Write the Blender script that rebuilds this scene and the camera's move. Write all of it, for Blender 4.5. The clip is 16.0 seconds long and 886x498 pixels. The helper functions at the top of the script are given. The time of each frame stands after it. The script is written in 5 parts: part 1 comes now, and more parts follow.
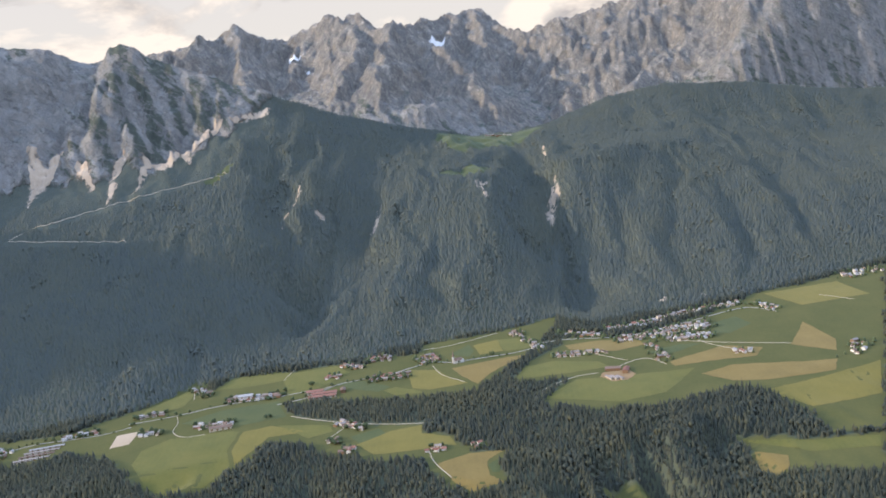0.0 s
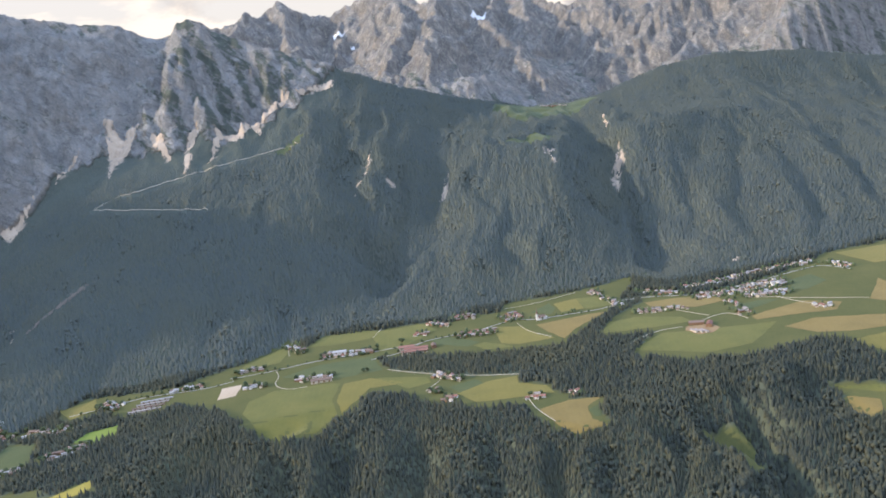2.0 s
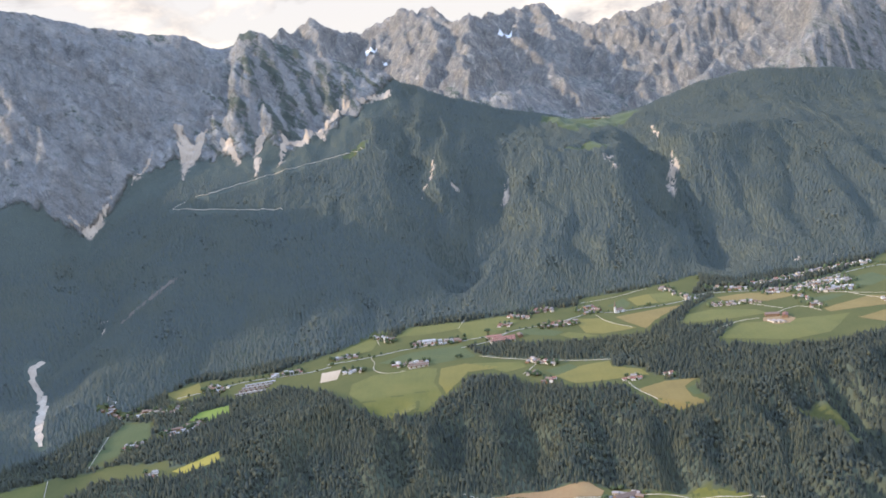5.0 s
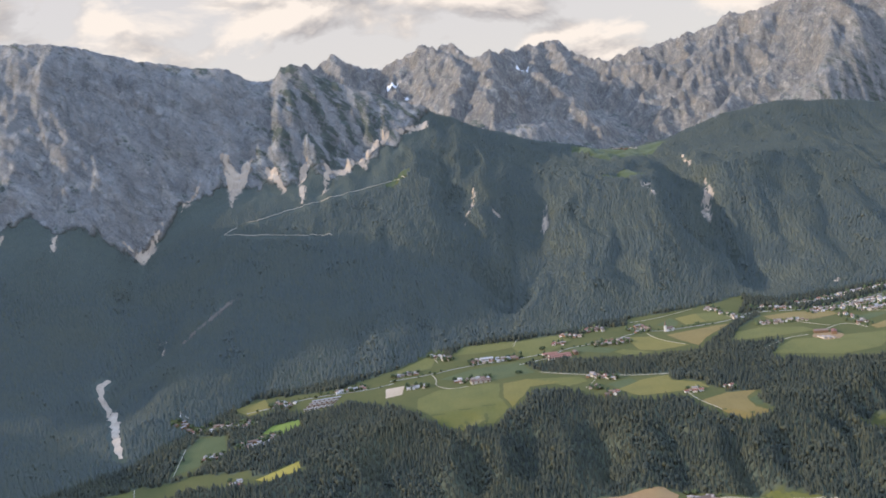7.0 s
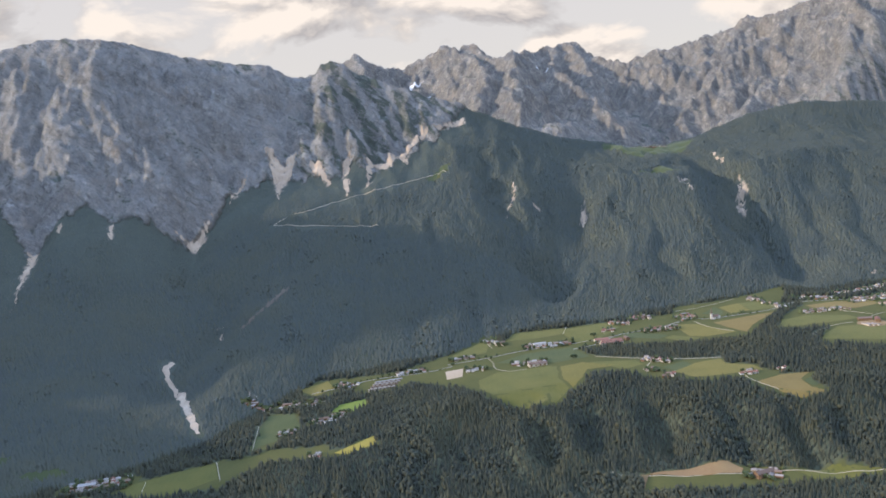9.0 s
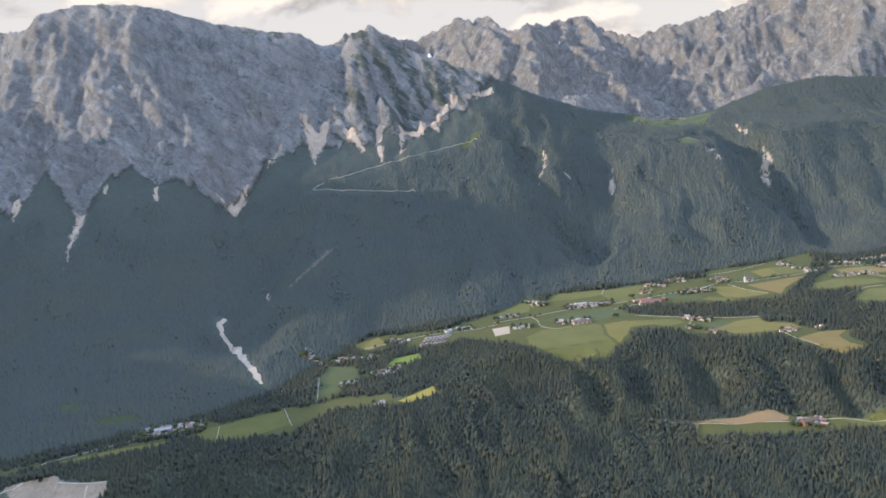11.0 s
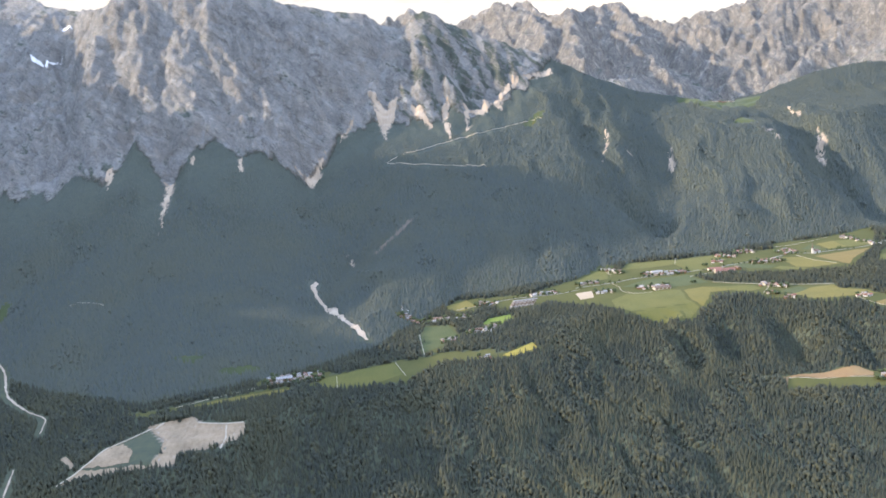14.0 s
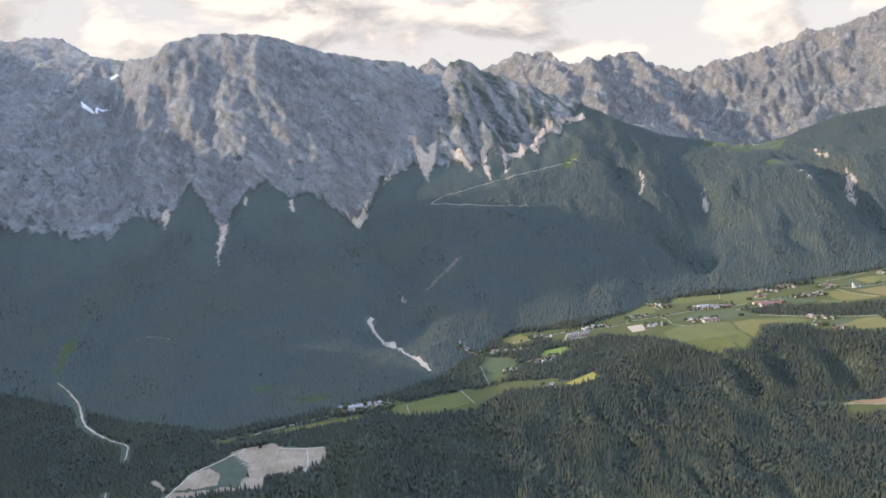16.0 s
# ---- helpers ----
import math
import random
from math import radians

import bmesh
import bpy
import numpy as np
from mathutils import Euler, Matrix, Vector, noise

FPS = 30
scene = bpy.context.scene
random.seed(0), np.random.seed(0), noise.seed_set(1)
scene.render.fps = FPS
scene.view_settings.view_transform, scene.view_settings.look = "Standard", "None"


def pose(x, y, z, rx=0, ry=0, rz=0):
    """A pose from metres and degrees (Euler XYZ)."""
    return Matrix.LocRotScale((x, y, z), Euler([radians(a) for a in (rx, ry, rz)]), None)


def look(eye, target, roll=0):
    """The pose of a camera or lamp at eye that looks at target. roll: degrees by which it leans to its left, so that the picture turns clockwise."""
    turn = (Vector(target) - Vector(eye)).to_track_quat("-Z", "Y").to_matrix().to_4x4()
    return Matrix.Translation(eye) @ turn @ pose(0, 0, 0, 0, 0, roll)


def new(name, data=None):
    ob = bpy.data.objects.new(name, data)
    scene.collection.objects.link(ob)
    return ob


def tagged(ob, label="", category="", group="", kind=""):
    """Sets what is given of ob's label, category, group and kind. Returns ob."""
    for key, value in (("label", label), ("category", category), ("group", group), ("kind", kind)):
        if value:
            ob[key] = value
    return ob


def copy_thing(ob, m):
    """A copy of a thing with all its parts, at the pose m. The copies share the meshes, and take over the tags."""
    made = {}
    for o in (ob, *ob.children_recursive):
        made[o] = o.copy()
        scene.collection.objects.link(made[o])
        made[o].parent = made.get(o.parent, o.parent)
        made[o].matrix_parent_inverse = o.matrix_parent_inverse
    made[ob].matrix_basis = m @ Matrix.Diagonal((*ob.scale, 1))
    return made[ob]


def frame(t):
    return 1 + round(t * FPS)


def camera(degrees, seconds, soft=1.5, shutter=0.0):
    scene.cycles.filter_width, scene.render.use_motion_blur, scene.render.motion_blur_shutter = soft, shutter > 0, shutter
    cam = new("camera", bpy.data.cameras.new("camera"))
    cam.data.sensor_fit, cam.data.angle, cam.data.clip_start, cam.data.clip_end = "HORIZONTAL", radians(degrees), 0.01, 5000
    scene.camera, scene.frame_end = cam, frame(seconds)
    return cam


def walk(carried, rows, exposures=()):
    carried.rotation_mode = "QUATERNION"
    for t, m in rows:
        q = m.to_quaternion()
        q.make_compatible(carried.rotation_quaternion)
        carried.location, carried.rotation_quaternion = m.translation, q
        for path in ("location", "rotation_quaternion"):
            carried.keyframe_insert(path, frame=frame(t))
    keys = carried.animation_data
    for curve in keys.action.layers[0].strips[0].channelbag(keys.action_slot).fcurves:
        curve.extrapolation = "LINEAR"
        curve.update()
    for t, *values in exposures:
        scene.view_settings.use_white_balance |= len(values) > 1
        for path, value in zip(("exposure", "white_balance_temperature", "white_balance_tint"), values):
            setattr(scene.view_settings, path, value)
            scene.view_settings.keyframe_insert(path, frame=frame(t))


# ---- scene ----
# The aircraft sinks gently along the valley, looking out sideways at the mountains.
cam = camera(53.8, 16.0, soft=1.75)
METRES, EYE, TILT, LEAN, TURN = 615.0, 300.0, -9.0, 5.5, 0.0
ROWS = [
    (0.0, -0.00051, -0.00072, 0.00050, 0.00, 0.00, -0.00),
    (0.5, -0.02721, -0.01428, -0.00712, -0.33, -0.07, 0.02),
    (1.0, -0.05389, -0.02790, -0.01475, 0.01, -0.10, 0.28),
    (1.5, -0.08057, -0.04158, -0.02239, 1.70, -1.32, 0.78),
    (2.0, -0.10724, -0.05531, -0.03003, 1.35, -1.33, 0.42),
    (2.5, -0.13391, -0.06910, -0.03768, 0.89, -2.70, -0.71),
    (3.0, -0.16057, -0.08295, -0.04533, 0.51, -2.86, -0.89),
    (5.5, -0.29379, -0.15306, -0.08368, 1.02, 1.17, -0.07),
    (6.0, -0.32041, -0.16726, -0.09137, 1.09, 1.98, -0.11),
    (6.5, -0.34703, -0.18151, -0.09906, 0.99, 2.27, -0.10),
    (7.0, -0.37365, -0.19582, -0.10676, 0.75, 2.56, -0.02),
    (7.5, -0.40026, -0.21019, -0.11447, 0.45, 2.77, -0.08),
    (8.0, -0.42686, -0.22462, -0.12218, 0.66, 2.79, -0.48),
    (10.5, -0.55979, -0.29761, -0.16083, 0.54, 2.50, -0.53),
    (11.0, -0.58635, -0.31238, -0.16857, -0.01, 1.21, -1.07),
    (11.5, -0.61291, -0.32721, -0.17633, -0.47, 0.99, -1.69),
    (12.0, -0.63947, -0.34210, -0.18408, 0.51, 0.08, -1.90),
    (12.5, -0.66602, -0.35705, -0.19185, 0.65, -0.06, -1.93),
    (13.0, -0.69256, -0.37205, -0.19962, 0.32, 0.14, -2.03),
    (13.5, -0.71910, -0.38711, -0.20739, 0.31, 0.28, -1.91),
    (14.0, -0.74564, -0.40223, -0.21518, 0.33, 0.44, -1.75),
    (14.5, -0.77216, -0.41740, -0.22296, 0.03, 0.55, -1.73),
    (15.0, -0.79868, -0.43264, -0.23076, 0.07, 0.75, -1.79),
    (15.5, -0.82520, -0.44793, -0.23856, 0.41, 1.23, -1.66),
    (16.0, -0.85171, -0.46328, -0.24636, 0.47, 3.62, -1.56),
]
# the film's camera opens up when less sky is in its picture
LIGHT = [(0.0, 0.96, 6700), (1.0, 0.96, 6700), (1.6, 1.0, 6650), (3.0, 1.34, 6750), (5.3, 1.1, 6550), (6.0, 0.88, 6550), (7.0, 0.82, 6550), (10.5, 0.86, 6550), (11.5, 1.15, 6600), (12.5, 1.42, 6900), (15.3, 1.42, 6900), (16.0, 1.04, 6600)]
walk(cam, [(t, pose(0, 0, EYE, TILT, LEAN, TURN) @ pose(METRES * x, METRES * y, METRES * z, 90 + pitch, roll, yaw))
           for t, x, y, z, yaw, pitch, roll in ROWS], [(t, stops, kelvin, 14) for t, stops, kelvin in LIGHT])
# ---- world, sun ----
SUN_TURN, SUN_RISE = -12.0, 19.0          # degrees ahead of the left, degrees above the horizon
SUN_WAY = Vector((-math.cos(radians(SUN_TURN)) * math.cos(radians(SUN_RISE)),
                  math.sin(radians(SUN_TURN)) * math.cos(radians(SUN_RISE)), math.sin(radians(SUN_RISE))))


class Nodes:
    """A short way to wire shader nodes."""

    def __init__(self, tree):
        self.tree = tree
        tree.nodes.clear()

    def add(self, kind, inputs=None, **props):
        n = self.tree.nodes.new(kind)
        for k, v in props.items():
            if k == "op":
                n.operation = v
            elif k == "blend":
                n.data_type, n.blend_type = "RGBA", v
            elif k == "attr":
                n.attribute_name = v
            elif k == "sky":
                n.sky_type = v
        for k, v in (inputs or {}).items():
            if isinstance(v, bpy.types.NodeSocket):
                self.tree.links.new(v, n.inputs[k])
            else:
                n.inputs[k].default_value = v
        return n

    def math(self, op, a, b=0.0, c=0.0):
        return self.add("ShaderNodeMath", {0: a, 1: b, 2: c}, op=op).outputs[0]

    def mix(self, k, a, b, blend="MIX"):
        return self.add("ShaderNodeMix", {0: k, 6: a, 7: b}, blend=blend).outputs[2]

    def noise(self, vec, scale, detail=4.0, rough=0.55, distort=0.0):
        return self.add("ShaderNodeTexNoise", {"Vector": vec, "Scale": scale, "Detail": detail, "Roughness": rough,
                                               "Distortion": distort}).outputs[0]

    def ramp(self, fac, stops):
        n = self.add("ShaderNodeValToRGB", {0: fac})
        el = n.color_ramp.elements
        while len(el) < len(stops):
            el.new(0.5)
        for e, (p, c) in zip(el, stops):
            e.position, e.color = p, (*c, 1) if len(c) == 3 else c
        return n.outputs[0]

    def grade(self, fac, lo, hi):
        return self.add("ShaderNodeMapRange", {0: fac, 1: lo, 2: hi, 3: 0.0, 4: 1.0}).outputs[0]


def build_world():
    w = bpy.data.worlds.new("sky")
    scene.world = w
    w.use_nodes = True
    n = Nodes(w.node_tree)
    sky = n.add("ShaderNodeTexSky", sky="NISHITA")
    sky.sun_disc = False
    sky.sun_elevation, sky.sun_rotation = radians(SUN_RISE), radians(SUN_TURN - 90)
    sky.air_density, sky.dust_density, sky.ozone_density, sky.altitude = 1.3, 2.0, 1.5, 1100
    # fair-weather clouds: lumpy heaps, creamy on the sunny side, grey below
    way = n.add("ShaderNodeTexCoord").outputs["Generated"]
    part = n.add("ShaderNodeSeparateXYZ", {0: way})
    heap = n.add("ShaderNodeVectorMath", {0: way, 1: (1.0, 1.0, 2.3)}, op="MULTIPLY").outputs[0]
    aside = n.add("ShaderNodeVectorMath", {0: heap, 1: (-0.035, 0.0, 0.045)}, op="ADD").outputs[0]
    puff, behind = n.noise(heap, 6.0, 10.0, 0.55, 0.3), n.noise(aside, 6.0, 10.0, 0.55, 0.3)
    cover = n.grade(puff, 0.46, 0.54)
    shade = n.grade(n.math("SUBTRACT", puff, behind), -0.07, 0.06)
    cloud = n.mix(shade, (2.3, 2.25, 2.25, 1), (4.6, 4.25, 3.8, 1))
    # bright summer haze: cream low down, pale blue above
    haze = n.mix(n.grade(part.outputs[2], 0.24, 0.6), (3.5, 3.35, 3.25, 1), (6.4, 9.0, 14.0, 1))
    veil = n.mix(0.88, sky.outputs[0], haze)
    col = n.mix(cover, veil, n.mix(n.grade(part.outputs[2], 0.3, 0.6), cloud, haze))
    bg = n.add("ShaderNodeBackground", {0: col, 1: SKY})
    out = n.add("ShaderNodeOutputWorld")
    w.node_tree.links.new(bg.outputs[0], out.inputs[0])


SKY, SUN = 0.120, 3.0
build_world()
sun_data = bpy.data.lights.new("sun", "SUN")
sun_data.energy, sun_data.angle, sun_data.color = SUN, radians(0.53), (1.0, 0.87, 0.69)
sun = new("sun", sun_data)
sun.matrix_world = look(SUN_WAY * 1000, (0, 0, 0))
# ---- materials ----
def material(name, build):
    m = bpy.data.materials.new(name)
    m.use_nodes = True
    n = Nodes(m.node_tree)
    out = n.add("ShaderNodeOutputMaterial")
    shader = build(n)
    m.node_tree.links.new(shader, out.inputs[0])
    return m


def surface(n, colour, rough=0.8, bump=None, strength=0.5, distance=1.0, spec=0.3, metal=0.0, sheen=0.0):
    inputs = {"Base Color": colour, "Roughness": rough, "Specular IOR Level": spec, "Metallic": metal, "Sheen Weight": sheen}
    if bump is not None:
        inputs["Normal"] = n.add("ShaderNodeBump", {"Height": bump, "Strength": strength, "Distance": distance}).outputs[0]
    return n.add("ShaderNodeBsdfPrincipled", inputs).outputs[0]


def place(n):
    return n.add("ShaderNodeNewGeometry").outputs["Position"]


def stretched(n, sx, sy, sz):
    return n.add("ShaderNodeVectorMath", {0: place(n), 1: (sx, sy, sz)}, op="MULTIPLY").outputs[0]


def land_shader(n):
    p = place(n)
    zone = n.add("ShaderNodeSeparateColor", {0: n.add("ShaderNodeAttribute", attr="zone").outputs[0]})
    zone2 = n.add("ShaderNodeSeparateColor", {0: n.add("ShaderNodeAttribute", attr="zone_b").outputs[0]})
    grain, blotch = n.noise(p, 0.35, 6.0, 0.65), n.noise(p, 0.022, 5.0, 0.6)
    turned = n.add("ShaderNodeVectorRotate", {"Vector": p, "Axis": (0.0, 1.0, 0.0), "Angle": -0.62}).outputs[0]
    tilted = n.add("ShaderNodeVectorMath", {0: turned, 1: (0.022, 0.02, 0.085)}, op="MULTIPLY").outputs[0]
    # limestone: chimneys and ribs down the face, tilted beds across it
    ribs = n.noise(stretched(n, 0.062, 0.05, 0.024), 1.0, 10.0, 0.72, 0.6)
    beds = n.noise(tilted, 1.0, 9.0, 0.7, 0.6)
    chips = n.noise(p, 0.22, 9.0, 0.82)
    # relief noise also drives the tones, carrying light and shade of ribs and hollows
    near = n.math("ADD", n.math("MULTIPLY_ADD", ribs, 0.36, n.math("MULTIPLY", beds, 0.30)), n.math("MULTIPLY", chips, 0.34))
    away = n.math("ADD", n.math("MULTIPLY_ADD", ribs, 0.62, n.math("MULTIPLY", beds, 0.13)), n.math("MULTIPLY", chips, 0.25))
    # greyer tones for the nearer wall; the far range's warmer ones hold painted sunlight
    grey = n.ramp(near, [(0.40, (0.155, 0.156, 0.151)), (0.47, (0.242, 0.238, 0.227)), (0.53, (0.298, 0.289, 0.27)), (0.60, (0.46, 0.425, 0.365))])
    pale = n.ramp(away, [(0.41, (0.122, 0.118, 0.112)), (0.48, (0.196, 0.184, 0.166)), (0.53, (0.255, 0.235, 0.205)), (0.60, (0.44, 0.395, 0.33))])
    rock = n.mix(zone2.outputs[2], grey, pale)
    # sunlit rib edges painted as thin pale lines, shaded clefts as dark ones
    upright = n.noise(stretched(n, 0.055, 0.045, 0.016), 1.0, 7.0, 0.62, 0.9)
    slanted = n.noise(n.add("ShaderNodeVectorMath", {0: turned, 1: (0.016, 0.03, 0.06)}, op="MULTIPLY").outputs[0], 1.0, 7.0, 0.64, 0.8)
    lit_rib = n.math("MULTIPLY", n.add("ShaderNodeMapRange", {0: n.math("ABSOLUTE", n.math("SUBTRACT", upright, 0.5)), 1: 0.0, 2: 0.035, 3: 1.0, 4: 0.0}).outputs[0], n.grade(chips, 0.40, 0.62))
    shaded_cleft = n.math("MULTIPLY", n.add("ShaderNodeMapRange", {0: n.math("ABSOLUTE", n.math("SUBTRACT", slanted, 0.47)), 1: 0.0, 2: 0.03, 3: 1.0, 4: 0.0}).outputs[0], n.grade(ribs, 0.38, 0.58))
    rock = n.mix(n.math("MULTIPLY", lit_rib, 0.62), rock, (0.46, 0.42, 0.36, 1))
    rock = n.mix(n.math("MULTIPLY", shaded_cleft, 0.62), rock, (0.085, 0.088, 0.086, 1))
    rock = n.mix(n.math("MULTIPLY", n.grade(blotch, 0.52, 0.68), 0.35), rock, (0.33, 0.275, 0.22, 1))
    turf = n.ramp(n.noise(p, 0.09, 5.0, 0.6), [(0.3, (0.085, 0.100, 0.088)), (0.7, (0.125, 0.140, 0.110))])
    rock = n.mix(n.grade(n.math("MULTIPLY_ADD", zone2.outputs[0], 0.2, n.math("MULTIPLY_ADD", beds, 0.6, n.math("MULTIPLY", chips, 0.4))), 0.56, 0.64), rock, turf)
    scree = n.ramp(n.noise(p, 0.3, 6.0, 0.7), [(0.3, (0.19, 0.15, 0.115)), (0.7, (0.36, 0.30, 0.235))])
    # flank floor toned to match the hazed spruce above it
    floor = n.ramp(n.noise(p, 0.12, 5.0, 0.6), [(0.3, (0.056, 0.067, 0.058)), (0.7, (0.072, 0.083, 0.066))])
    grass = n.ramp(n.math("MULTIPLY_ADD", blotch, 0.6, n.math("MULTIPLY", grain, 0.4)),
                   [(0.35, (0.056, 0.060, 0.020)), (0.65, (0.082, 0.078, 0.026))])
    brush = n.ramp(n.noise(p, 0.12, 5.0, 0.6), [(0.3, (0.050, 0.060, 0.043)), (0.7, (0.072, 0.078, 0.047))])
    col = n.mix(zone2.outputs[1], floor, brush)
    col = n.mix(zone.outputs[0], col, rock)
    col = n.mix(zone.outputs[1], col, scree)
    col = n.mix(zone.outputs[2], col, grass)
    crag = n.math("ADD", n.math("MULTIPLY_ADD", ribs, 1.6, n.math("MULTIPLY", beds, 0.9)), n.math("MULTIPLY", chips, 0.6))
    crag = n.math("ADD", crag, n.math("MULTIPLY", n.math("SUBTRACT", lit_rib, shaded_cleft), 0.35))
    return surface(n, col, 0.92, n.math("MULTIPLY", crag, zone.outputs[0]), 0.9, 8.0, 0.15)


def leaf_shader(dark, mid, light, warm):
    def build(n):
        geo = n.add("ShaderNodeNewGeometry")
        one = geo.outputs["Random Per Island"]
        info = n.add("ShaderNodeObjectInfo").outputs["Random"]
        k = n.math("FRACT", n.math("ADD", one, info))
        col = n.ramp(k, [(0.0, dark), (0.55, mid), (0.9, light), (1.0, warm)])
        stand = n.grade(n.noise(geo.outputs["Position"], 0.013, 5.0, 0.6), 0.44, 0.66)
        col = n.mix(n.math("MULTIPLY", stand, 0.6), col, (*warm, 1))
        tuft = n.noise(geo.outputs["Position"], 1.4, 4.0, 0.7)
        col = n.mix(n.grade(tuft, 0.35, 0.75), n.mix(0.25, col, (*dark, 1)), col)
        rough = n.add("ShaderNodeBump", {"Height": tuft, "Strength": 0.35, "Distance": 0.4}).outputs[0]
        soft = n.add("ShaderNodeVectorMath", {0: rough, 1: (0.0, 0.0, 0.25)}, op="ADD").outputs[0]
        soft = n.add("ShaderNodeVectorMath", {0: soft}, op="NORMALIZE").outputs[0]
        return n.add("ShaderNodeBsdfPrincipled", {"Base Color": col, "Roughness": 0.85, "Specular IOR Level": 0.2,
                                                  "Normal": soft}).outputs[0]
    return build


LAND = material("alpine land", land_shader)
# distance haze is mixed into the flank's needle colour, paler and bluer than nearby
HAZY_SPRUCE = material("hazy spruce needles", leaf_shader((0.063, 0.074, 0.066), (0.067, 0.078, 0.066), (0.072, 0.081, 0.062), (0.080, 0.083, 0.056)))
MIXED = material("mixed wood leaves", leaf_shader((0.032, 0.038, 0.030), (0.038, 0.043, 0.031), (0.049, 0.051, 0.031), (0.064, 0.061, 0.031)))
# ---- the lie of the land: profile lines (x, y, z) across the valley ----
def grad_noise(x, y, seed=0):
    ix, iy = np.floor(x).astype(np.int64), np.floor(y).astype(np.int64)
    fx, fy = x - ix, y - iy

    def corner(ax, ay):
        h = (ix + ax) * 374761393 + (iy + ay) * 668265263 + seed * 1274126177
        h = (h ^ (h >> 13)) * 1274126177
        a = ((h ^ (h >> 16)) & 0xFFFF) * (2 * np.pi / 65536)
        return np.cos(a) * (fx - ax) + np.sin(a) * (fy - ay)

    u, v = fx ** 3 * (fx * (6 * fx - 15) + 10), fy ** 3 * (fy * (6 * fy - 15) + 10)
    a = corner(0, 0) * (1 - u) + corner(1, 0) * u
    b = corner(0, 1) * (1 - u) + corner(1, 1) * u
    return 1.5 * (a * (1 - v) + b * v)


def fractal(x, y, seed=0, octaves=4, gain=0.5):
    total, amp = 0, 1.0
    for k in range(octaves):
        total = total + amp * grad_noise(x * 2 ** k, y * 2 ** k, seed + 7 * k)
        amp *= gain
    return total


def ridged(x, y, seed=0, octaves=4, gain=0.55):
    total, amp = 0, 1.0
    for k in range(octaves):
        total = total + amp * (1 - 2.2 * np.abs(grad_noise(x * 2.03 ** k, y * 2.03 ** k, seed + 11 * k)))
        amp *= gain
    return total


def step(a, b, v):
    k = np.clip((v - a) / (b - a), 0, 1)
    return k * k * (3 - 2 * k)


VALLEY = [(-2600, 60, -140), (-700, 120, -110), (-300, 330, -70), (0, 400, -40), (1600, 400, -60)]
SCARP = [(-2600, 150, -130), (-1000, 250, -75), (-794, 300, -62), (-515, 430, -45), (-330, 490, -35), (-200, 530, -22),
         (-64, 533, -14), (80, 520, 0), (250, 540, 12), (1600, 600, 20)]
EDGE = [(-2600, 300, -75), (-1000, 400, -40), (-794, 430, -17), (-666, 490, -7), (-515, 570, 7), (-400, 600, 13),
        (-300, 680, 26), (-200, 700, 30), (-115, 690, 32), (0, 610, 27), (80, 640, 35), (250, 720, 46), (450, 780, 60),
        (1600, 1000, 100)]
FOOT = [(-2600, 800, 40), (-1250, 760, 30), (-1042, 690, 8), (-900, 600, 0), (-786, 548, -3), (-701, 572, 2),
        (-616, 608, 8), (-560, 650, 13), (-529, 710, 20), (-470, 800, 30), (-420, 808, 33), (-333, 828, 37),
        (-288, 867, 42), (-214, 896, 47), (-122, 890, 50), (-51, 915, 54), (36, 929, 58), (104, 946, 62), (142, 915, 60),
        (298, 940, 67), (437, 985, 76), (1600, 1300, 150)]
FLANK = [(-2600, 1000, 200), (-1250, 900, 110), (-1033, 850, 90), (-874, 923, 142), (-790, 930, 122), (-705, 924, 99),
         (-618, 944, 84), (-535, 1003, 119), (-430, 1035, 148), (-323, 1040, 152), (-255, 1055, 122), (-187, 1052, 100), (-124, 1098, 150),
         (-40, 1070, 140), (43, 1060, 142), (138, 1080, 108), (200, 1090, 130), (300, 1100, 135), (600, 1200, 160),
         (1600, 1500, 210)]
SHOULDER = [(-2600, 1250, 350), (-1200, 1080, 230), (-976, 1030, 222), (-945, 1041, 238), (-774, 1057, 221), (-689, 1129, 190),
            (-577, 1237, 252), (-476, 1217, 228), (-389, 1285, 255), (-211, 1216, 216), (-116, 1192, 186), (43, 1160, 203),
            (130, 1212, 215), (200, 1230, 220), (300, 1300, 219), (600, 1450, 198), (1600, 1700, 190)]
BROW = [(-2600, 1500, 450), (-1300, 1400, 420), (-1180, 1420, 450), (-1050, 1180, 370), (-1000, 1165, 355), (-827, 1164, 330),
        (-700, 1250, 320), (-619, 1291, 303), (-500, 1320, 325), (-389, 1340, 300), (-261, 1380, 316), (-88, 1450, 265),
        (77, 1400, 240), (182, 1450, 243), (404, 1520, 264), (700, 1560, 230), (1600, 1900, 230)]
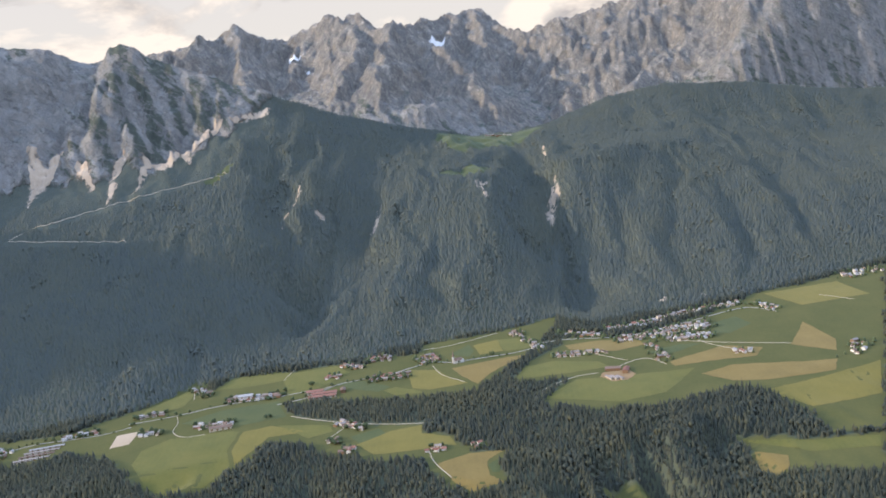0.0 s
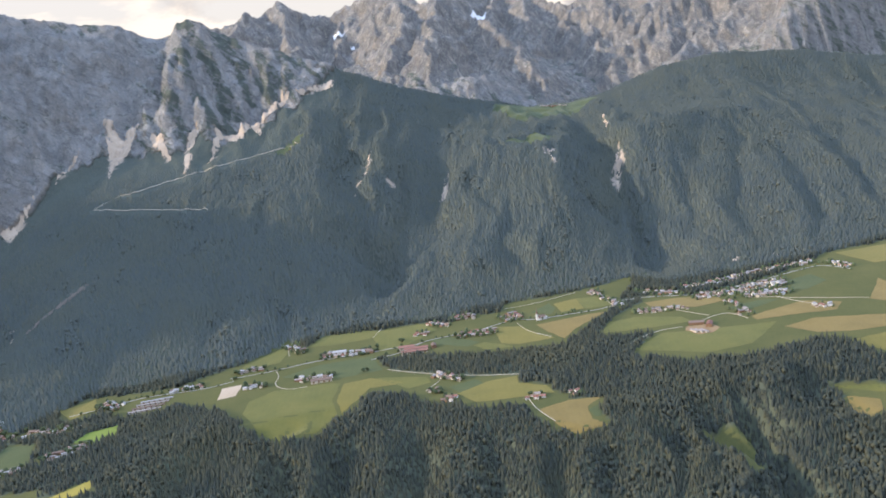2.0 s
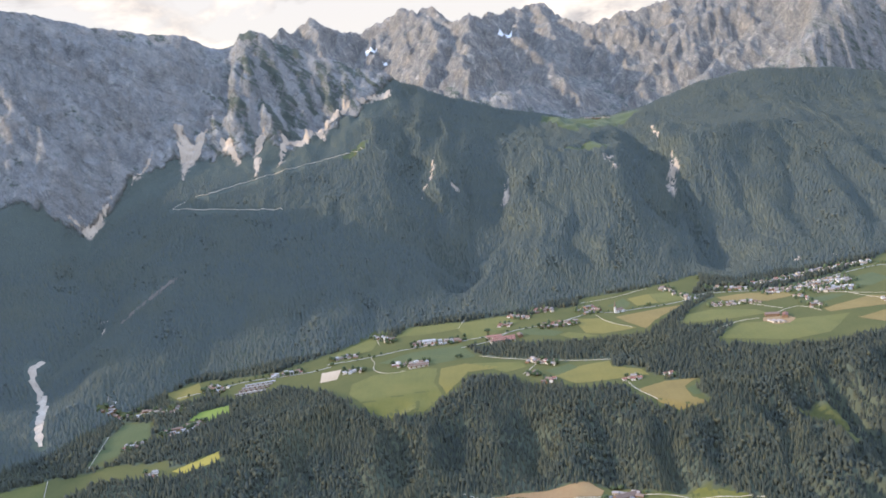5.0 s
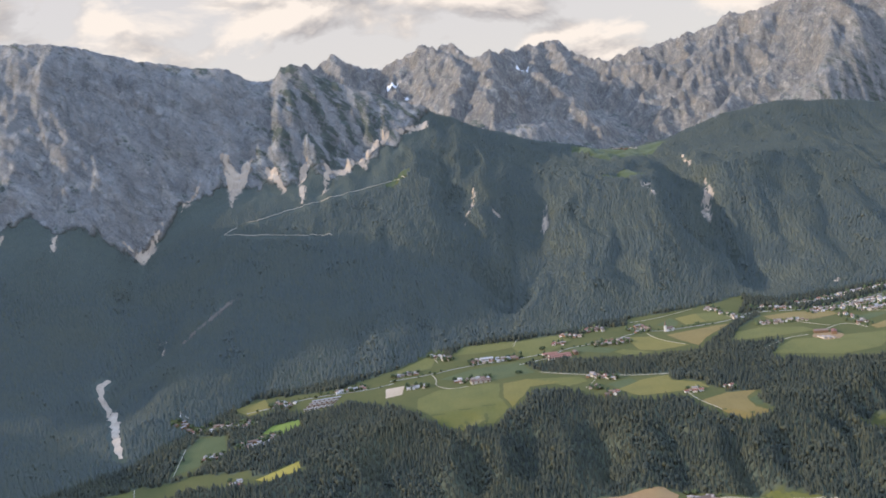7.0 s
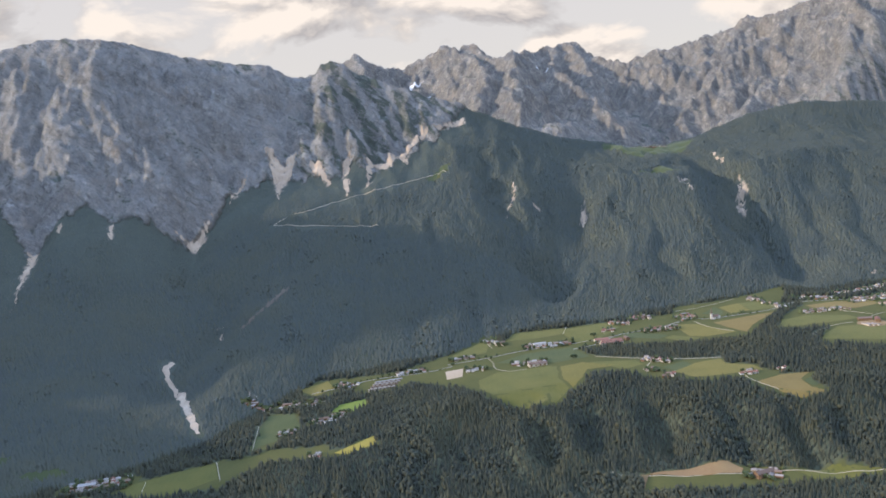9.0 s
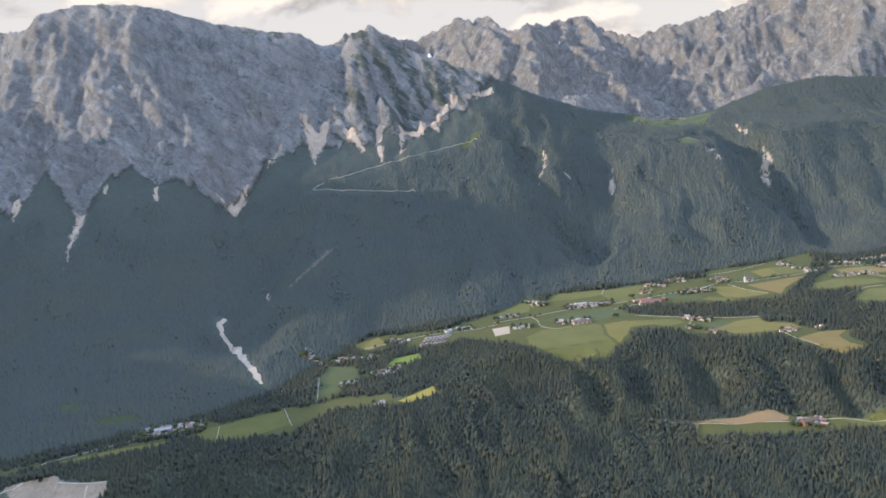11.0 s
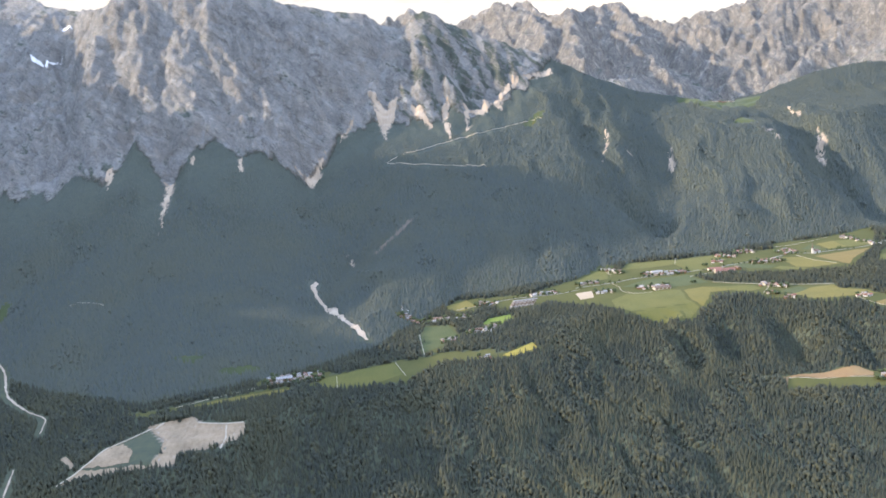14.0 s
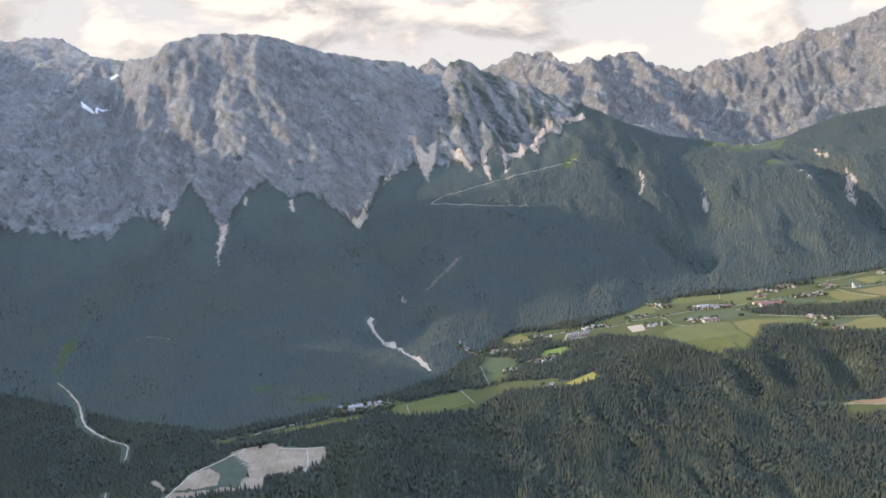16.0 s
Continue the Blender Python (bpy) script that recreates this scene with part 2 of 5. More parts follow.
CREST = [(-2600, 2300, 760), (-1800, 1900, 640), (-1590, 1800, 614), (-1519, 1780, 620), (-1412, 1720, 604), (-1352, 1650, 571),
         (-1283, 1580, 533), (-1201, 1520, 513), (-1073, 1330, 487), (-1030, 1300, 509), (-964, 1329, 521), (-866, 1312, 511), (-793, 1382, 490), (-700, 1405, 468),
         (-616, 1421, 455), (-592, 1460, 437), (-552, 1450, 430), (-537, 1440, 435), (-525, 1436, 452), (-500, 1437, 454), (-482, 1436, 447),
         (-470, 1436, 434), (-435, 1430, 418), (-380, 1430, 395), (-340, 1430, 376), (-273, 1430, 356), (-180, 1500, 316), (-88, 1582, 286), (50, 1560, 257), (120, 1590, 255),
         (182, 1618, 262), (300, 1610, 301), (404, 1600, 315), (560, 1630, 303), (680, 1650, 283), (800, 1690, 268), (1600, 2000, 250)]
HOLLOW = [(-2600, 2700, 500), (-1400, 2100, 350), (-1000, 1700, 300), (-500, 1760, 260), (-273, 1760, 230), (-88, 1800, 210),
          (200, 1900, 190), (500, 1960, 210), (1600, 2300, 240)]
SKIRT = [(-2600, 3000, 500), (-1000, 2200, 370), (-560, 2220, 410), (-300, 2100, 400), (-149, 1975, 380), (-51, 1910, 330),
         (100, 2120, 330), (240, 2300, 310), (350, 2320, 295), (500, 2200, 330), (700, 2080, 370), (1600, 2500, 480)]
RANGE = [(-2600, 3300, 600), (-1200, 2700, 510), (-700, 2430, 536), (-650, 2450, 548), (-625, 2560, 566), (-621, 2600, 586), (-575, 2600, 602),
         (-543, 2600, 578), (-494, 2610, 561), (-439, 2610, 545), (-405, 2600, 565), (-350, 2590, 579), (-322, 2580, 597),
         (-298, 2570, 605), (-263, 2560, 575), (-244, 2550, 594), (-218, 2530, 598), (-202, 2480, 565), (-180, 2380, 536),
         (-138, 2310, 526), (-107, 2290, 533), (-68, 2700, 566), (-46, 2750, 589), (-7, 2790, 577), (37, 2850, 601), (79, 2900, 601),
         (123, 2930, 623), (157, 2900, 612), (167, 2850, 574), (176, 2750, 543), (213, 2680, 529)]
RANGE += [(260, 2650, 508), (295, 2640, 524), (364, 2630, 536), (411, 2610, 539), (462, 2600, 550), (477, 2590, 557), (543, 2580, 568),
          (603, 2550, 584), (619, 2540, 610), (645, 2530, 594), (671, 2500, 596), (707, 2460, 609), (741, 2420, 612), (800, 2380, 640),
          (1000, 2400, 650), (1600, 2700, 660)]
SPURS = [[(-107, 2290, 531), (-128, 2120, 452), (-149, 1975, 386), (-110, 1850, 290)],
         [(-107, 2290, 531), (-38, 2250, 478), (28, 2190, 434), (79, 2110, 372), (118, 2000, 291)],
         [(-296, 2580, 603), (-222, 2430, 553), (-185, 2200, 478), (-230, 1990, 370)],
         [(123, 2930, 620), (140, 2700, 540), (136, 2536, 470), (110, 2300, 340)],
         [(741, 2420, 606), (643, 2380, 540), (549, 2340, 498), (455, 2290, 451), (377, 2220, 368), (310, 2170, 320), (249, 2110, 267)],
         [(632, 2530, 603), (563, 2480, 538), (480, 2430, 492), (403, 2390, 448), (306, 2330, 390)],
         [(741, 2420, 606), (709, 2330, 504), (607, 2250, 429), (503, 2170, 360), (438, 2110, 319)],
         [(800, 2380, 640), (830, 2150, 520), (800, 1990, 380)], [(760, 2400, 620), (740, 2220, 470), (680, 2080, 350)]]
RIBS = [[(1000, 2400, 650), (1060, 2150, 480)], [(478, 2590, 545), (420, 2460, 430), (371, 2409, 325)],
        [(-581, 2600, 600), (-530, 2400, 500), (-470, 2200, 395)], [(-641, 2410, 560), (-700, 2200, 420)],
        [(60, 2840, 583), (20, 2560, 470), (0, 2350, 380)], [(330, 2640, 520), (300, 2480, 420)],
        [(-400, 2610, 552), (-390, 2380, 440)], [(900, 2360, 645), (960, 2180, 520)]]
LINES = [VALLEY, SCARP, EDGE, FOOT, FLANK, SHOULDER, BROW, CREST, HOLLOW, SKIRT, RANGE]
# added spur west of the view, shaped so its shadow covers the lower woods
SHADE_SPUR = [[(-1800, 1850, 650), (-1590, 1500, 590), (-1540, 1300, 560), (-1520, 1100, 530), (-1510, 1000, 505), (-1510, 930, 525),
              (-1510, 850, 574), (-1510, 720, 574), (-1510, 688, 562)], [(-1510, 688, 556), (-1505, 574, 318), (-1500, 460, 348), (-1500, 400, 366), (-1500, 300, 345), (-1500, 220, 318), (-1500, 120, 250), (-1500, 20, 130)]]
# ravines: x, y of the line from its foot up, half width, depth
RAVINES = [([(103, 902), (142, 979), (153, 1014), (147, 1076), (133, 1111), (128, 1142), (125, 1186), (115, 1321), (70, 1440)], 40, 46),
           ([(124, 1103), (89, 1106), (75, 1132), (64, 1195)], 22, 22),
           ([(-198, 937), (-185, 998), (-156, 1027), (-128, 1062), (-118, 1092), (-115, 1148), (-115, 1231), (-110, 1300)], 36, 40),
           ([(-187, 1018), (-179, 1049), (-167, 1090), (-162, 1137), (-160, 1190), (-165, 1290)], 22, 26),
           ([(-193, 1029), (-210, 1084), (-229, 1138), (-244, 1213), (-262, 1320)], 22, 22),
           ([(-300, 930), (-310, 1010), (-330, 1100), (-345, 1180)], 30, 14),
           ([(-570, 680), (-640, 800), (-635, 866), (-619, 939), (-635, 982), (-670, 1012), (-690, 1101), (-700, 1160)], 34, 26),
           ([(-860, 560), (-880, 800), (-885, 990), (-900, 1090)], 34, 20),
           ([(-990, 690), (-985, 820), (-962, 980)], 30, 16),
           ([(-760, 620), (-790, 800), (-782, 1030)], 34, 12),
           ([(190, 1000), (205, 1090), (226, 1150), (276, 1260)], 18, 11),
           ([(250, 990), (277, 1103), (317, 1215), (330, 1300)], 20, 8),
           ([(345, 1000), (364, 1123), (376, 1240)], 20, 10),
           ([(430, 1040), (450, 1180), (470, 1320)], 24, 9)]
# sharp wooded ribs: the same, raised
WOOD_RIBS = [([(-215, 1180), (-201, 1103), (-187, 1055)], 16, 14),
             ([(-13, 1245), (-54, 1197), (-93, 1133), (-118, 1060), (-141, 1010), (-178, 955)], 24, 16),
             ([(152, 1414), (150, 1178), (152, 1111), (172, 1029), (172, 947)], 22, 16),
             ([(-40, 1060), (-60, 1000), (-70, 950)], 20, 10), ([(40, 1150), (30, 1050), (20, 970)], 22, 12),
             ([(-590, 900), (-560, 1000), (-545, 1090), (-500, 1180)], 34, 16),
             ([(-310, 1340), (-285, 1220), (-275, 1120), (-290, 1040)], 26, 14)]
# ribs and gullies of the wooded scarp below the terrace
SCARP_RIBS = [[(-159, 660), (-162, 612), (-160, 568)], [(-111, 643), (-105, 588), (-100, 552)], [(-44, 627), (-43, 573), (-39, 535)],
              [(-3, 593), (-4, 551), (-1, 520)], [(-212, 648), (-214, 601), (-212, 570)], [(-265, 649), (-264, 605), (-260, 569)]]
SCARP_GULLIES = [[(-189, 659), (-195, 618), (-200, 575)], [(-137, 656), (-132, 600), (-127, 563)], [(-73, 638), (-69, 574), (-69, 542)],
                 [(-23, 589), (-25, 546), (-21, 525)], [(18, 591), (4, 529)], [(-244, 636), (-238, 597), (-241, 561)]]
# gullies of the rock wall
GULLIES = [([(-690, 1101), (-706, 1158), (-734, 1182), (-771, 1198), (-809, 1217), (-840, 1290)], 17, 22),
           ([(-776, 1060), (-803, 1090), (-829, 1139), (-855, 1183), (-892, 1232), (-905, 1290)], 20, 22),
           ([(-959, 1040), (-986, 1119), (-999, 1181), (-1021, 1225), (-1035, 1275)], 20, 24),
           ([(-887, 1005), (-908, 1102), (-929, 1169), (-948, 1232), (-955, 1300)], 18, 20),
           ([(-572, 1230), (-578, 1305), (-591, 1371), (-594, 1440)], 18, 13),
           ([(-529, 1262), (-539, 1359), (-546, 1430)], 12, 12), ([(-476, 1250), (-482, 1309), (-476, 1380)], 11, 13),
           ([(-435, 1270), (-435, 1326), (-427, 1387)], 10, 12), ([(-607, 1283), (-637, 1319), (-668, 1363)], 14, 14),
           ([(-650, 1215), (-697, 1252), (-721, 1302), (-748, 1350)], 18, 20),
           ([(-1058, 1020), (-1077, 1131), (-1120, 1230), (-1161, 1330), (-1150, 1420)], 30, 36),
           ([(-395, 1300), (-385, 1350), (-380, 1400)], 9, 9)]
PIT = [(-761, 497), (-744, 507), (-722, 512), (-714, 497), (-687, 489), (-671, 490), (-666, 477), (-672, 464), (-704, 447),
       (-720, 430), (-738, 429), (-734, 451), (-737, 469), (-749, 481)]
PIT_STRIPS = [[(-738, 429), (-752, 423), (-788, 417), (-804, 409), (-797, 425), (-777, 428), (-750, 431)],
              [(-788, 456), (-774, 467), (-759, 452), (-758, 435), (-792, 429)], [(-823, 451), (-819, 454), (-800, 433), (-806, 429)]]
PIT_ROADS = [[(-808, 409), (-792, 429), (-788, 456), (-775, 469), (-757, 490), (-748, 504)], [(-715, 498), (-687, 489), (-671, 490)],
             [(-686, 487), (-683, 469), (-683, 451)]]
TREELINE = [(-2600, 1300), (-1300, 1050), (-1100, 985), (-1000, 1000), (-976, 1005), (-945, 1041), (-887, 1010), (-850, 1062),
            (-774, 1060), (-720, 1090), (-689, 1125), (-640, 1200), (-577, 1240), (-500, 1245), (-420, 1275), (-389, 1292),
            (-330, 1345), (-275, 1425), (-235, 1640), (-150, 1760), (150, 1850), (500, 1880), (1600, 2080)]


def follow(line, x, k):
    a = np.array(line, float)
    return np.interp(x, a[:, 0], a[:, k])


def near_line(x, y, pts):
    """Distance to a plan polyline and the share of its length where it is nearest."""
    best, share = np.full(np.shape(x), 1e9), np.zeros(np.shape(x))
    n = len(pts) - 1
    for i in range(n):
        (ax, ay), (bx, by) = pts[i], pts[i + 1]
        dx, dy = bx - ax, by - ay
        k = np.clip(((x - ax) * dx + (y - ay) * dy) / (dx * dx + dy * dy), 0, 1)
        d = np.hypot(x - ax - k * dx, y - ay - k * dy)
        hit = d < best
        best, share = np.where(hit, d, best), np.where(hit, (i + k) / n, share)
    return best, share


def inside(x, y, poly):
    """Which places lie inside a plan polygon."""
    hit = np.zeros(np.shape(x), bool)
    for (ax, ay), (bx, by) in zip(poly, poly[1:] + poly[:1]):
        if ay != by:
            hit ^= ((ay > y) != (by > y)) & (x < (bx - ax) * (y - ay) / (by - ay) + ax)
    return hit


def base_height(x, y):
    """Height between the profile lines, at arrays of places."""
    x, y = np.asarray(x, float), np.asarray(y, float)
    ys = [follow(L, x, 1) for L in LINES]
    zs = [follow(L, x, 2) for L in LINES]
    ys, zs = [ys[0] - 1500] + ys + [ys[-1] + 260], [zs[0] - 20] + zs + [zs[-1] - 160]
    for i in range(1, len(ys)):
        ys[i] = np.maximum(ys[i], ys[i - 1] + 12)
    z = np.where(y < ys[0], zs[0], zs[-1])
    for i in range(len(ys) - 1):
        k = (y - ys[i]) / (ys[i + 1] - ys[i])
        z = np.where((k >= 0) & (k < 1), zs[i] + k * (zs[i + 1] - zs[i]), z)
    return z, ys


def tents(x, y, lines, fall):
    """The height of ridges that fall away evenly on both sides."""
    best = np.full(np.shape(x), -1e9)
    for pts in lines:
        for (ax, ay, az), (bx, by, bz) in zip(pts, pts[1:]):
            dx, dy = bx - ax, by - ay
            k = np.clip(((x - ax) * dx + (y - ay) * dy) / (dx * dx + dy * dy), 0, 1)
            best = np.maximum(best, az + k * (bz - az) - fall * np.hypot(x - ax - k * dx, y - ay - k * dy))
    return best


def side_ribs():
    """Short ribs that fall from the far crest towards the valley."""
    r = random.Random(4)
    rows = []
    for x in range(-700, 1150, 120):
        x += r.uniform(-40, 40)
        y, z = float(follow(RANGE, x, 1)), float(follow(RANGE, x, 2))
        lean = r.uniform(-70, 40)
        rows.append([(x, y, z - 3), (x + 0.4 * lean + r.uniform(-14, 14), y - 85, z - r.uniform(38, 60)), (x + lean, y - 230, z - r.uniform(135, 185))])
    return rows


SIDE_RIBS = side_ribs()


def masks(x, y):
    z, ys = base_height(x, y)
    foot, crest = ys[4], ys[8]
    slope = step(0, 70, y - foot)
    tree = follow(TREELINE, x, 1) + 11 * ridged(x / 60, y / 900, 5, 3) - 8 + 16 * fractal(x / 45, y / 45, 9, 5, 0.6)
    rock = step(-3, 5, y - tree)
    return z, ys, slope, rock


def height(x, y):
    x, y = np.asarray(x, float), np.asarray(y, float)
    z, ys, slope, rock = masks(x, y)
    wx, wy = 14 * fractal(x / 60, y / 60, 31, 2), 14 * fractal(x / 60, y / 60, 47, 2)
    far = step(0, 160, y - ys[9])
    # the far range: a crest with spurs, each a ridge with even sides
    tx, ty = x + 1.3 * wx, y + 1.3 * wy
    range_z = np.maximum(tents(tx, ty, [RANGE], 1.15), tents(tx, ty, SPURS + RIBS, 1.05))
    range_z = np.maximum(range_z, tents(tx, ty, SIDE_RIBS, 1.2))
    z = np.where(far > 0, z + far * (np.maximum(range_z, 0.45 * z + 0.55 * np.minimum(z, 300)) - z), z)
    z = np.where(x < -1150, np.maximum(z, tents(x + wx, y + wy, SHADE_SPUR, 1.9)), z)
    # wooded spurs and side gullies running down the flank
    top = 1 - 0.93 * np.exp(-(((y - ys[8]) / 36) ** 2))
    top2 = 1 - 0.7 * np.exp(-(((y - ys[11]) / 60) ** 2))
    wood = slope * (1 - rock) * top
    z = z + wood * (0.35 + 0.65 * step(-560, -300, x) - 0.45 * step(150, 230, x)) * (9 * ridged((x + wx) / 78, (y + wy) / 330, 3, 3) - 5 + 3 * fractal(x / 30, y / 40, 13, 3))
    # ribs, gullies and crags of the rock
    lean = x + (0.15 + 0.75 * step(-960, -720, x) - 0.7 * step(-680, -560, x)) * (y - 1200)
    ribs = (12 * ridged((lean + 2.4 * wx) / 150, (y + 2.4 * wy) / 260, 21, 3, 0.5) - 14 + 10 * ridged((lean - 1.8 * wx) / 48, (y + 1.8 * wy) / 120, 25, 4, 0.58)
            + 5 * ridged((lean + wx) / 21, (y - wy) / 62, 27, 2) + 5 * fractal(x / 24, y / 24, 29, 4, 0.6))
    left = x - 0.45 * (y - 2300)
    big = (10 * ridged((left + 2.5 * wx) / 120, (y + 2.5 * wy) / 300, 61, 3, 0.5) - 11 + 6 * ridged((left - 1.5 * wx) / 52, (y + 1.5 * wy) / 170, 67, 4, 0.55)
           + 4 * fractal(x / 26, y / 26, 71, 3, 0.55))
    deep = step(-20, 60, y - follow(TREELINE, x, 1))
    z = z + deep * (1 - far) * ribs * top + far * big * top2
    for pts, half, cut in GULLIES:
        d, k = near_line(x + wx * 0.7, y + wy * 0.7, pts)
        z = z - cut * np.exp(-((d / half) ** 1.3)) * step(-0.1, 0.15, k) * (1 - step(0.75, 1, k)) * (1 - far) * top
    z = z + rock * (1 - step(20, 70, np.abs(y - ys[8]))) * 3 * fractal(x / 18, y / 36, 83, 3)
    z = z + rock * (1 - step(20, 110, np.abs(y - ys[11]))) * 5 * fractal(x / 30, y / 60, 85, 3, 0.6)
    z = z - 7 * (1 - rock) * step(0, 120, y - ys[6])
    for lines, sign in ((RAVINES, -1), (WOOD_RIBS, 1)):
        for pts, half, much in lines:
            d, k = near_line(x + wx * 0.8, y, pts)
            z = z + sign * much * np.exp(-((d / half) ** 1.4)) * step(0, 0.12, k) * (1 - 0.8 * step(0.75, 1, k)) * slope
    # the wooded scarp below the terrace, cut by small gullies
    front = step(0, 50, ys[3] - y)
    calm = 1 - 0.9 * np.exp(-(((x + 60) / 130) ** 4) - (((y - 528) / 42) ** 4)) - 0.9 * step(170, 230, x)
    calm = np.maximum(calm, 0.05)
    z = z + front * calm * step(-40, 90, y - ys[1]) * (0.5 - 0.15 * step(-330, -200, x) + 0.5 * step(0, 80, x)) * (17 * ridged((x + 0.25 * y + 1.5 * wx) / 62, (y + 1.5 * wy) / 230, 91, 3) - 10)
    for lines, much in ((SCARP_RIBS, 9), (SCARP_GULLIES, -11)):
        for pts in lines:
            d, k = near_line(x + 0.35 * wx, y, pts)
            z = z + much * np.exp(-((d / 13) ** 1.5)) * step(0, 0.25, k) * (1 - 0.7 * step(0.8, 1, k)) * front
    # the gravel pit, dug into the slope in benches
    d, _ = near_line(x + 3 * grad_noise(x / 9, y / 9, 5), y, PIT + PIT[:1])
    dug = np.where(inside(x, y, PIT), d, 0)
    z = z - 1.8 * step(1, 4, dug) - 1.6 * step(9, 12, dug) + (dug > 3) * 0.5 * fractal(x / 7, y / 7, 19, 2)
    z = z + (1 - slope) * (1 - front) * 0.8 * fractal(x / 70, y / 70, 17, 2)
    return z
# ---- plan of the open land, bare ground and ways (x, y) ----
OPEN = {}
OPEN["east"] = [(104, 881), (153, 866), (222, 884), (292, 918), (321, 948), (424, 968), (489, 987), (311, 632), (273, 636),
        (269, 662), (260, 683), (241, 708), (225, 717), (162, 697), (139, 698), (101, 699), (59, 728), (78, 754), (96, 777),
        (62, 778), (39, 785), (56, 823), (95, 861)]
OPEN["gorge_w"] = [(-48, 913), (36, 925), (104, 949), (97, 907), (81, 887), (65, 850), (42, 820), (17, 794), (10, 778), (-17,
        776), (-48, 775), (-129, 788), (-185, 803), (-218, 803), (-270, 792), (-319, 784), (-332, 807), (-285, 846), (-282,
        865), (-259, 858), (-242, 885), (-187, 880), (-134, 886), (-109, 874), (-50, 892)]
OPEN["mid"] = [(-383, 757), (-348, 764), (-311, 790), (-260, 796), (-233, 814), (-186, 816), (-166, 772), (-127, 746), (-95,
        732), (-42, 722), (-42, 706), (-15, 693), (-12, 677), (-2, 661), (31, 656), (15, 636), (26, 610), (-6, 600), (-25,
        618), (-39, 640), (-47, 656), (-73, 659), (-102, 672), (-127, 687), (-142, 700), (-180, 718), (-186, 694), (-201,
        683), (-221, 658), (-250, 655), (-275, 669), (-289, 682), (-311, 712), (-338, 736)]
OPEN["strip"] = [(-493, 769), (-463, 791), (-416, 788), (-382, 790), (-323, 834), (-282, 875), (-274, 815), (-324, 755),
        (-370, 740), (-421, 731), (-443, 753), (-452, 741), (-470, 742)]
OPEN["bright"] = [(-447, 693), (-440, 711), (-414, 722), (-407, 699), (-425, 687), (-438, 683)]
OPEN["plot"] = [(-513, 616), (-515, 673), (-513, 706), (-484, 704), (-471, 663), (-484, 640), (-498, 615)]
OPEN["ribbon"] = [(-543, 594), (-510, 607), (-493, 617), (-442, 614), (-434, 598), (-397, 623), (-392, 603), (-421, 589),
        (-435, 586), (-504, 587)]
OPEN["mown"] = [(-622, 564), (-609, 578), (-538, 605), (-509, 601), (-444, 613), (-443, 595), (-497, 585), (-508, 571),
        (-527, 554), (-561, 545), (-595, 543)]
OPEN["low_strip"] = [(-787, 528), (-736, 540), (-687, 552), (-665, 561), (-639, 560), (-638, 546), (-685, 537), (-744, 526),
        (-776, 518)]
OPEN["church_plot"] = [(-491, 768), (-473, 790), (-449, 777), (-455, 755), (-480, 746)]
OPEN["field_brown"] = [(-166, 528), (-166, 552), (-138, 552), (-116, 552), (-91, 552), (-74, 545), (-43, 532), (-18, 532),
        (1, 524), (31, 500)]
OPEN["low_green"] = [(90, 606), (126, 612), (122, 536), (109, 557), (98, 588)]
OPEN["far_right"] = [(207, 627), (199, 641), (205, 645), (252, 632), (310, 630), (287, 584), (226, 598), (216, 590), (204,
        595), (204, 613)]
OPEN["alm"] = [(-20, 1480), (0, 1400), (25, 1365), (60, 1405), (100, 1440), (140, 1500), (190, 1580), (165, 1610), (60,
        1580), (-10, 1555)]
OPEN["alm_low"] = [(-36, 1230), (-20, 1212), (10, 1202), (45, 1212), (72, 1255), (50, 1275), (10, 1255)]
OPEN["glade"] = [(-350, 1232), (-336, 1252), (-322, 1266), (-306, 1262), (-310, 1244), (-330, 1232)]
OPEN["glade_a"] = [(-775, 622), (-766, 632), (-741, 631), (-736, 619), (-755, 617)]
OPEN["glade_b"] = [(-722, 598), (-717, 606), (-683, 612), (-678, 601), (-700, 595)]
OPEN["glade_c"] = [(-1035, 732), (-1038, 768), (-1035, 794), (-1024, 790), (-1025, 750), (-1024, 720)]
OPEN["pit_scrub"] = [(-806, 414), (-793, 432), (-789, 456), (-775, 472), (-757, 492), (-737, 469), (-734, 451), (-738, 432), (-766, 424)]
OPEN["pit"] = PIT
SCREES = [
    [(-616, 1285), (-598, 1279), (-582, 1262), (-567, 1279), (-553, 1289), (-563, 1256), (-571, 1226), (-576, 1207), (-576,
        1183), (-590, 1230), (-603, 1269)],
    [(-532, 1270), (-517, 1262), (-506, 1240), (-498, 1222), (-515, 1236), (-524, 1242), (-536, 1259)],
    [(-482, 1278), (-470, 1291), (-472, 1258), (-469, 1230), (-469, 1184), (-478, 1223), (-482, 1262)],
    [(-444, 1289), (-435, 1292), (-437, 1262), (-437, 1230), (-443, 1204), (-443, 1243)],
    [(-439, 1289), (-412, 1289), (-400, 1313), (-377, 1322), (-349, 1361), (-340, 1357), (-372, 1315), (-378, 1285), (-395,
        1300), (-415, 1265)],
    [(-330, 1364), (-301, 1385), (-276, 1408), (-274, 1388), (-302, 1377), (-326, 1356)],
]
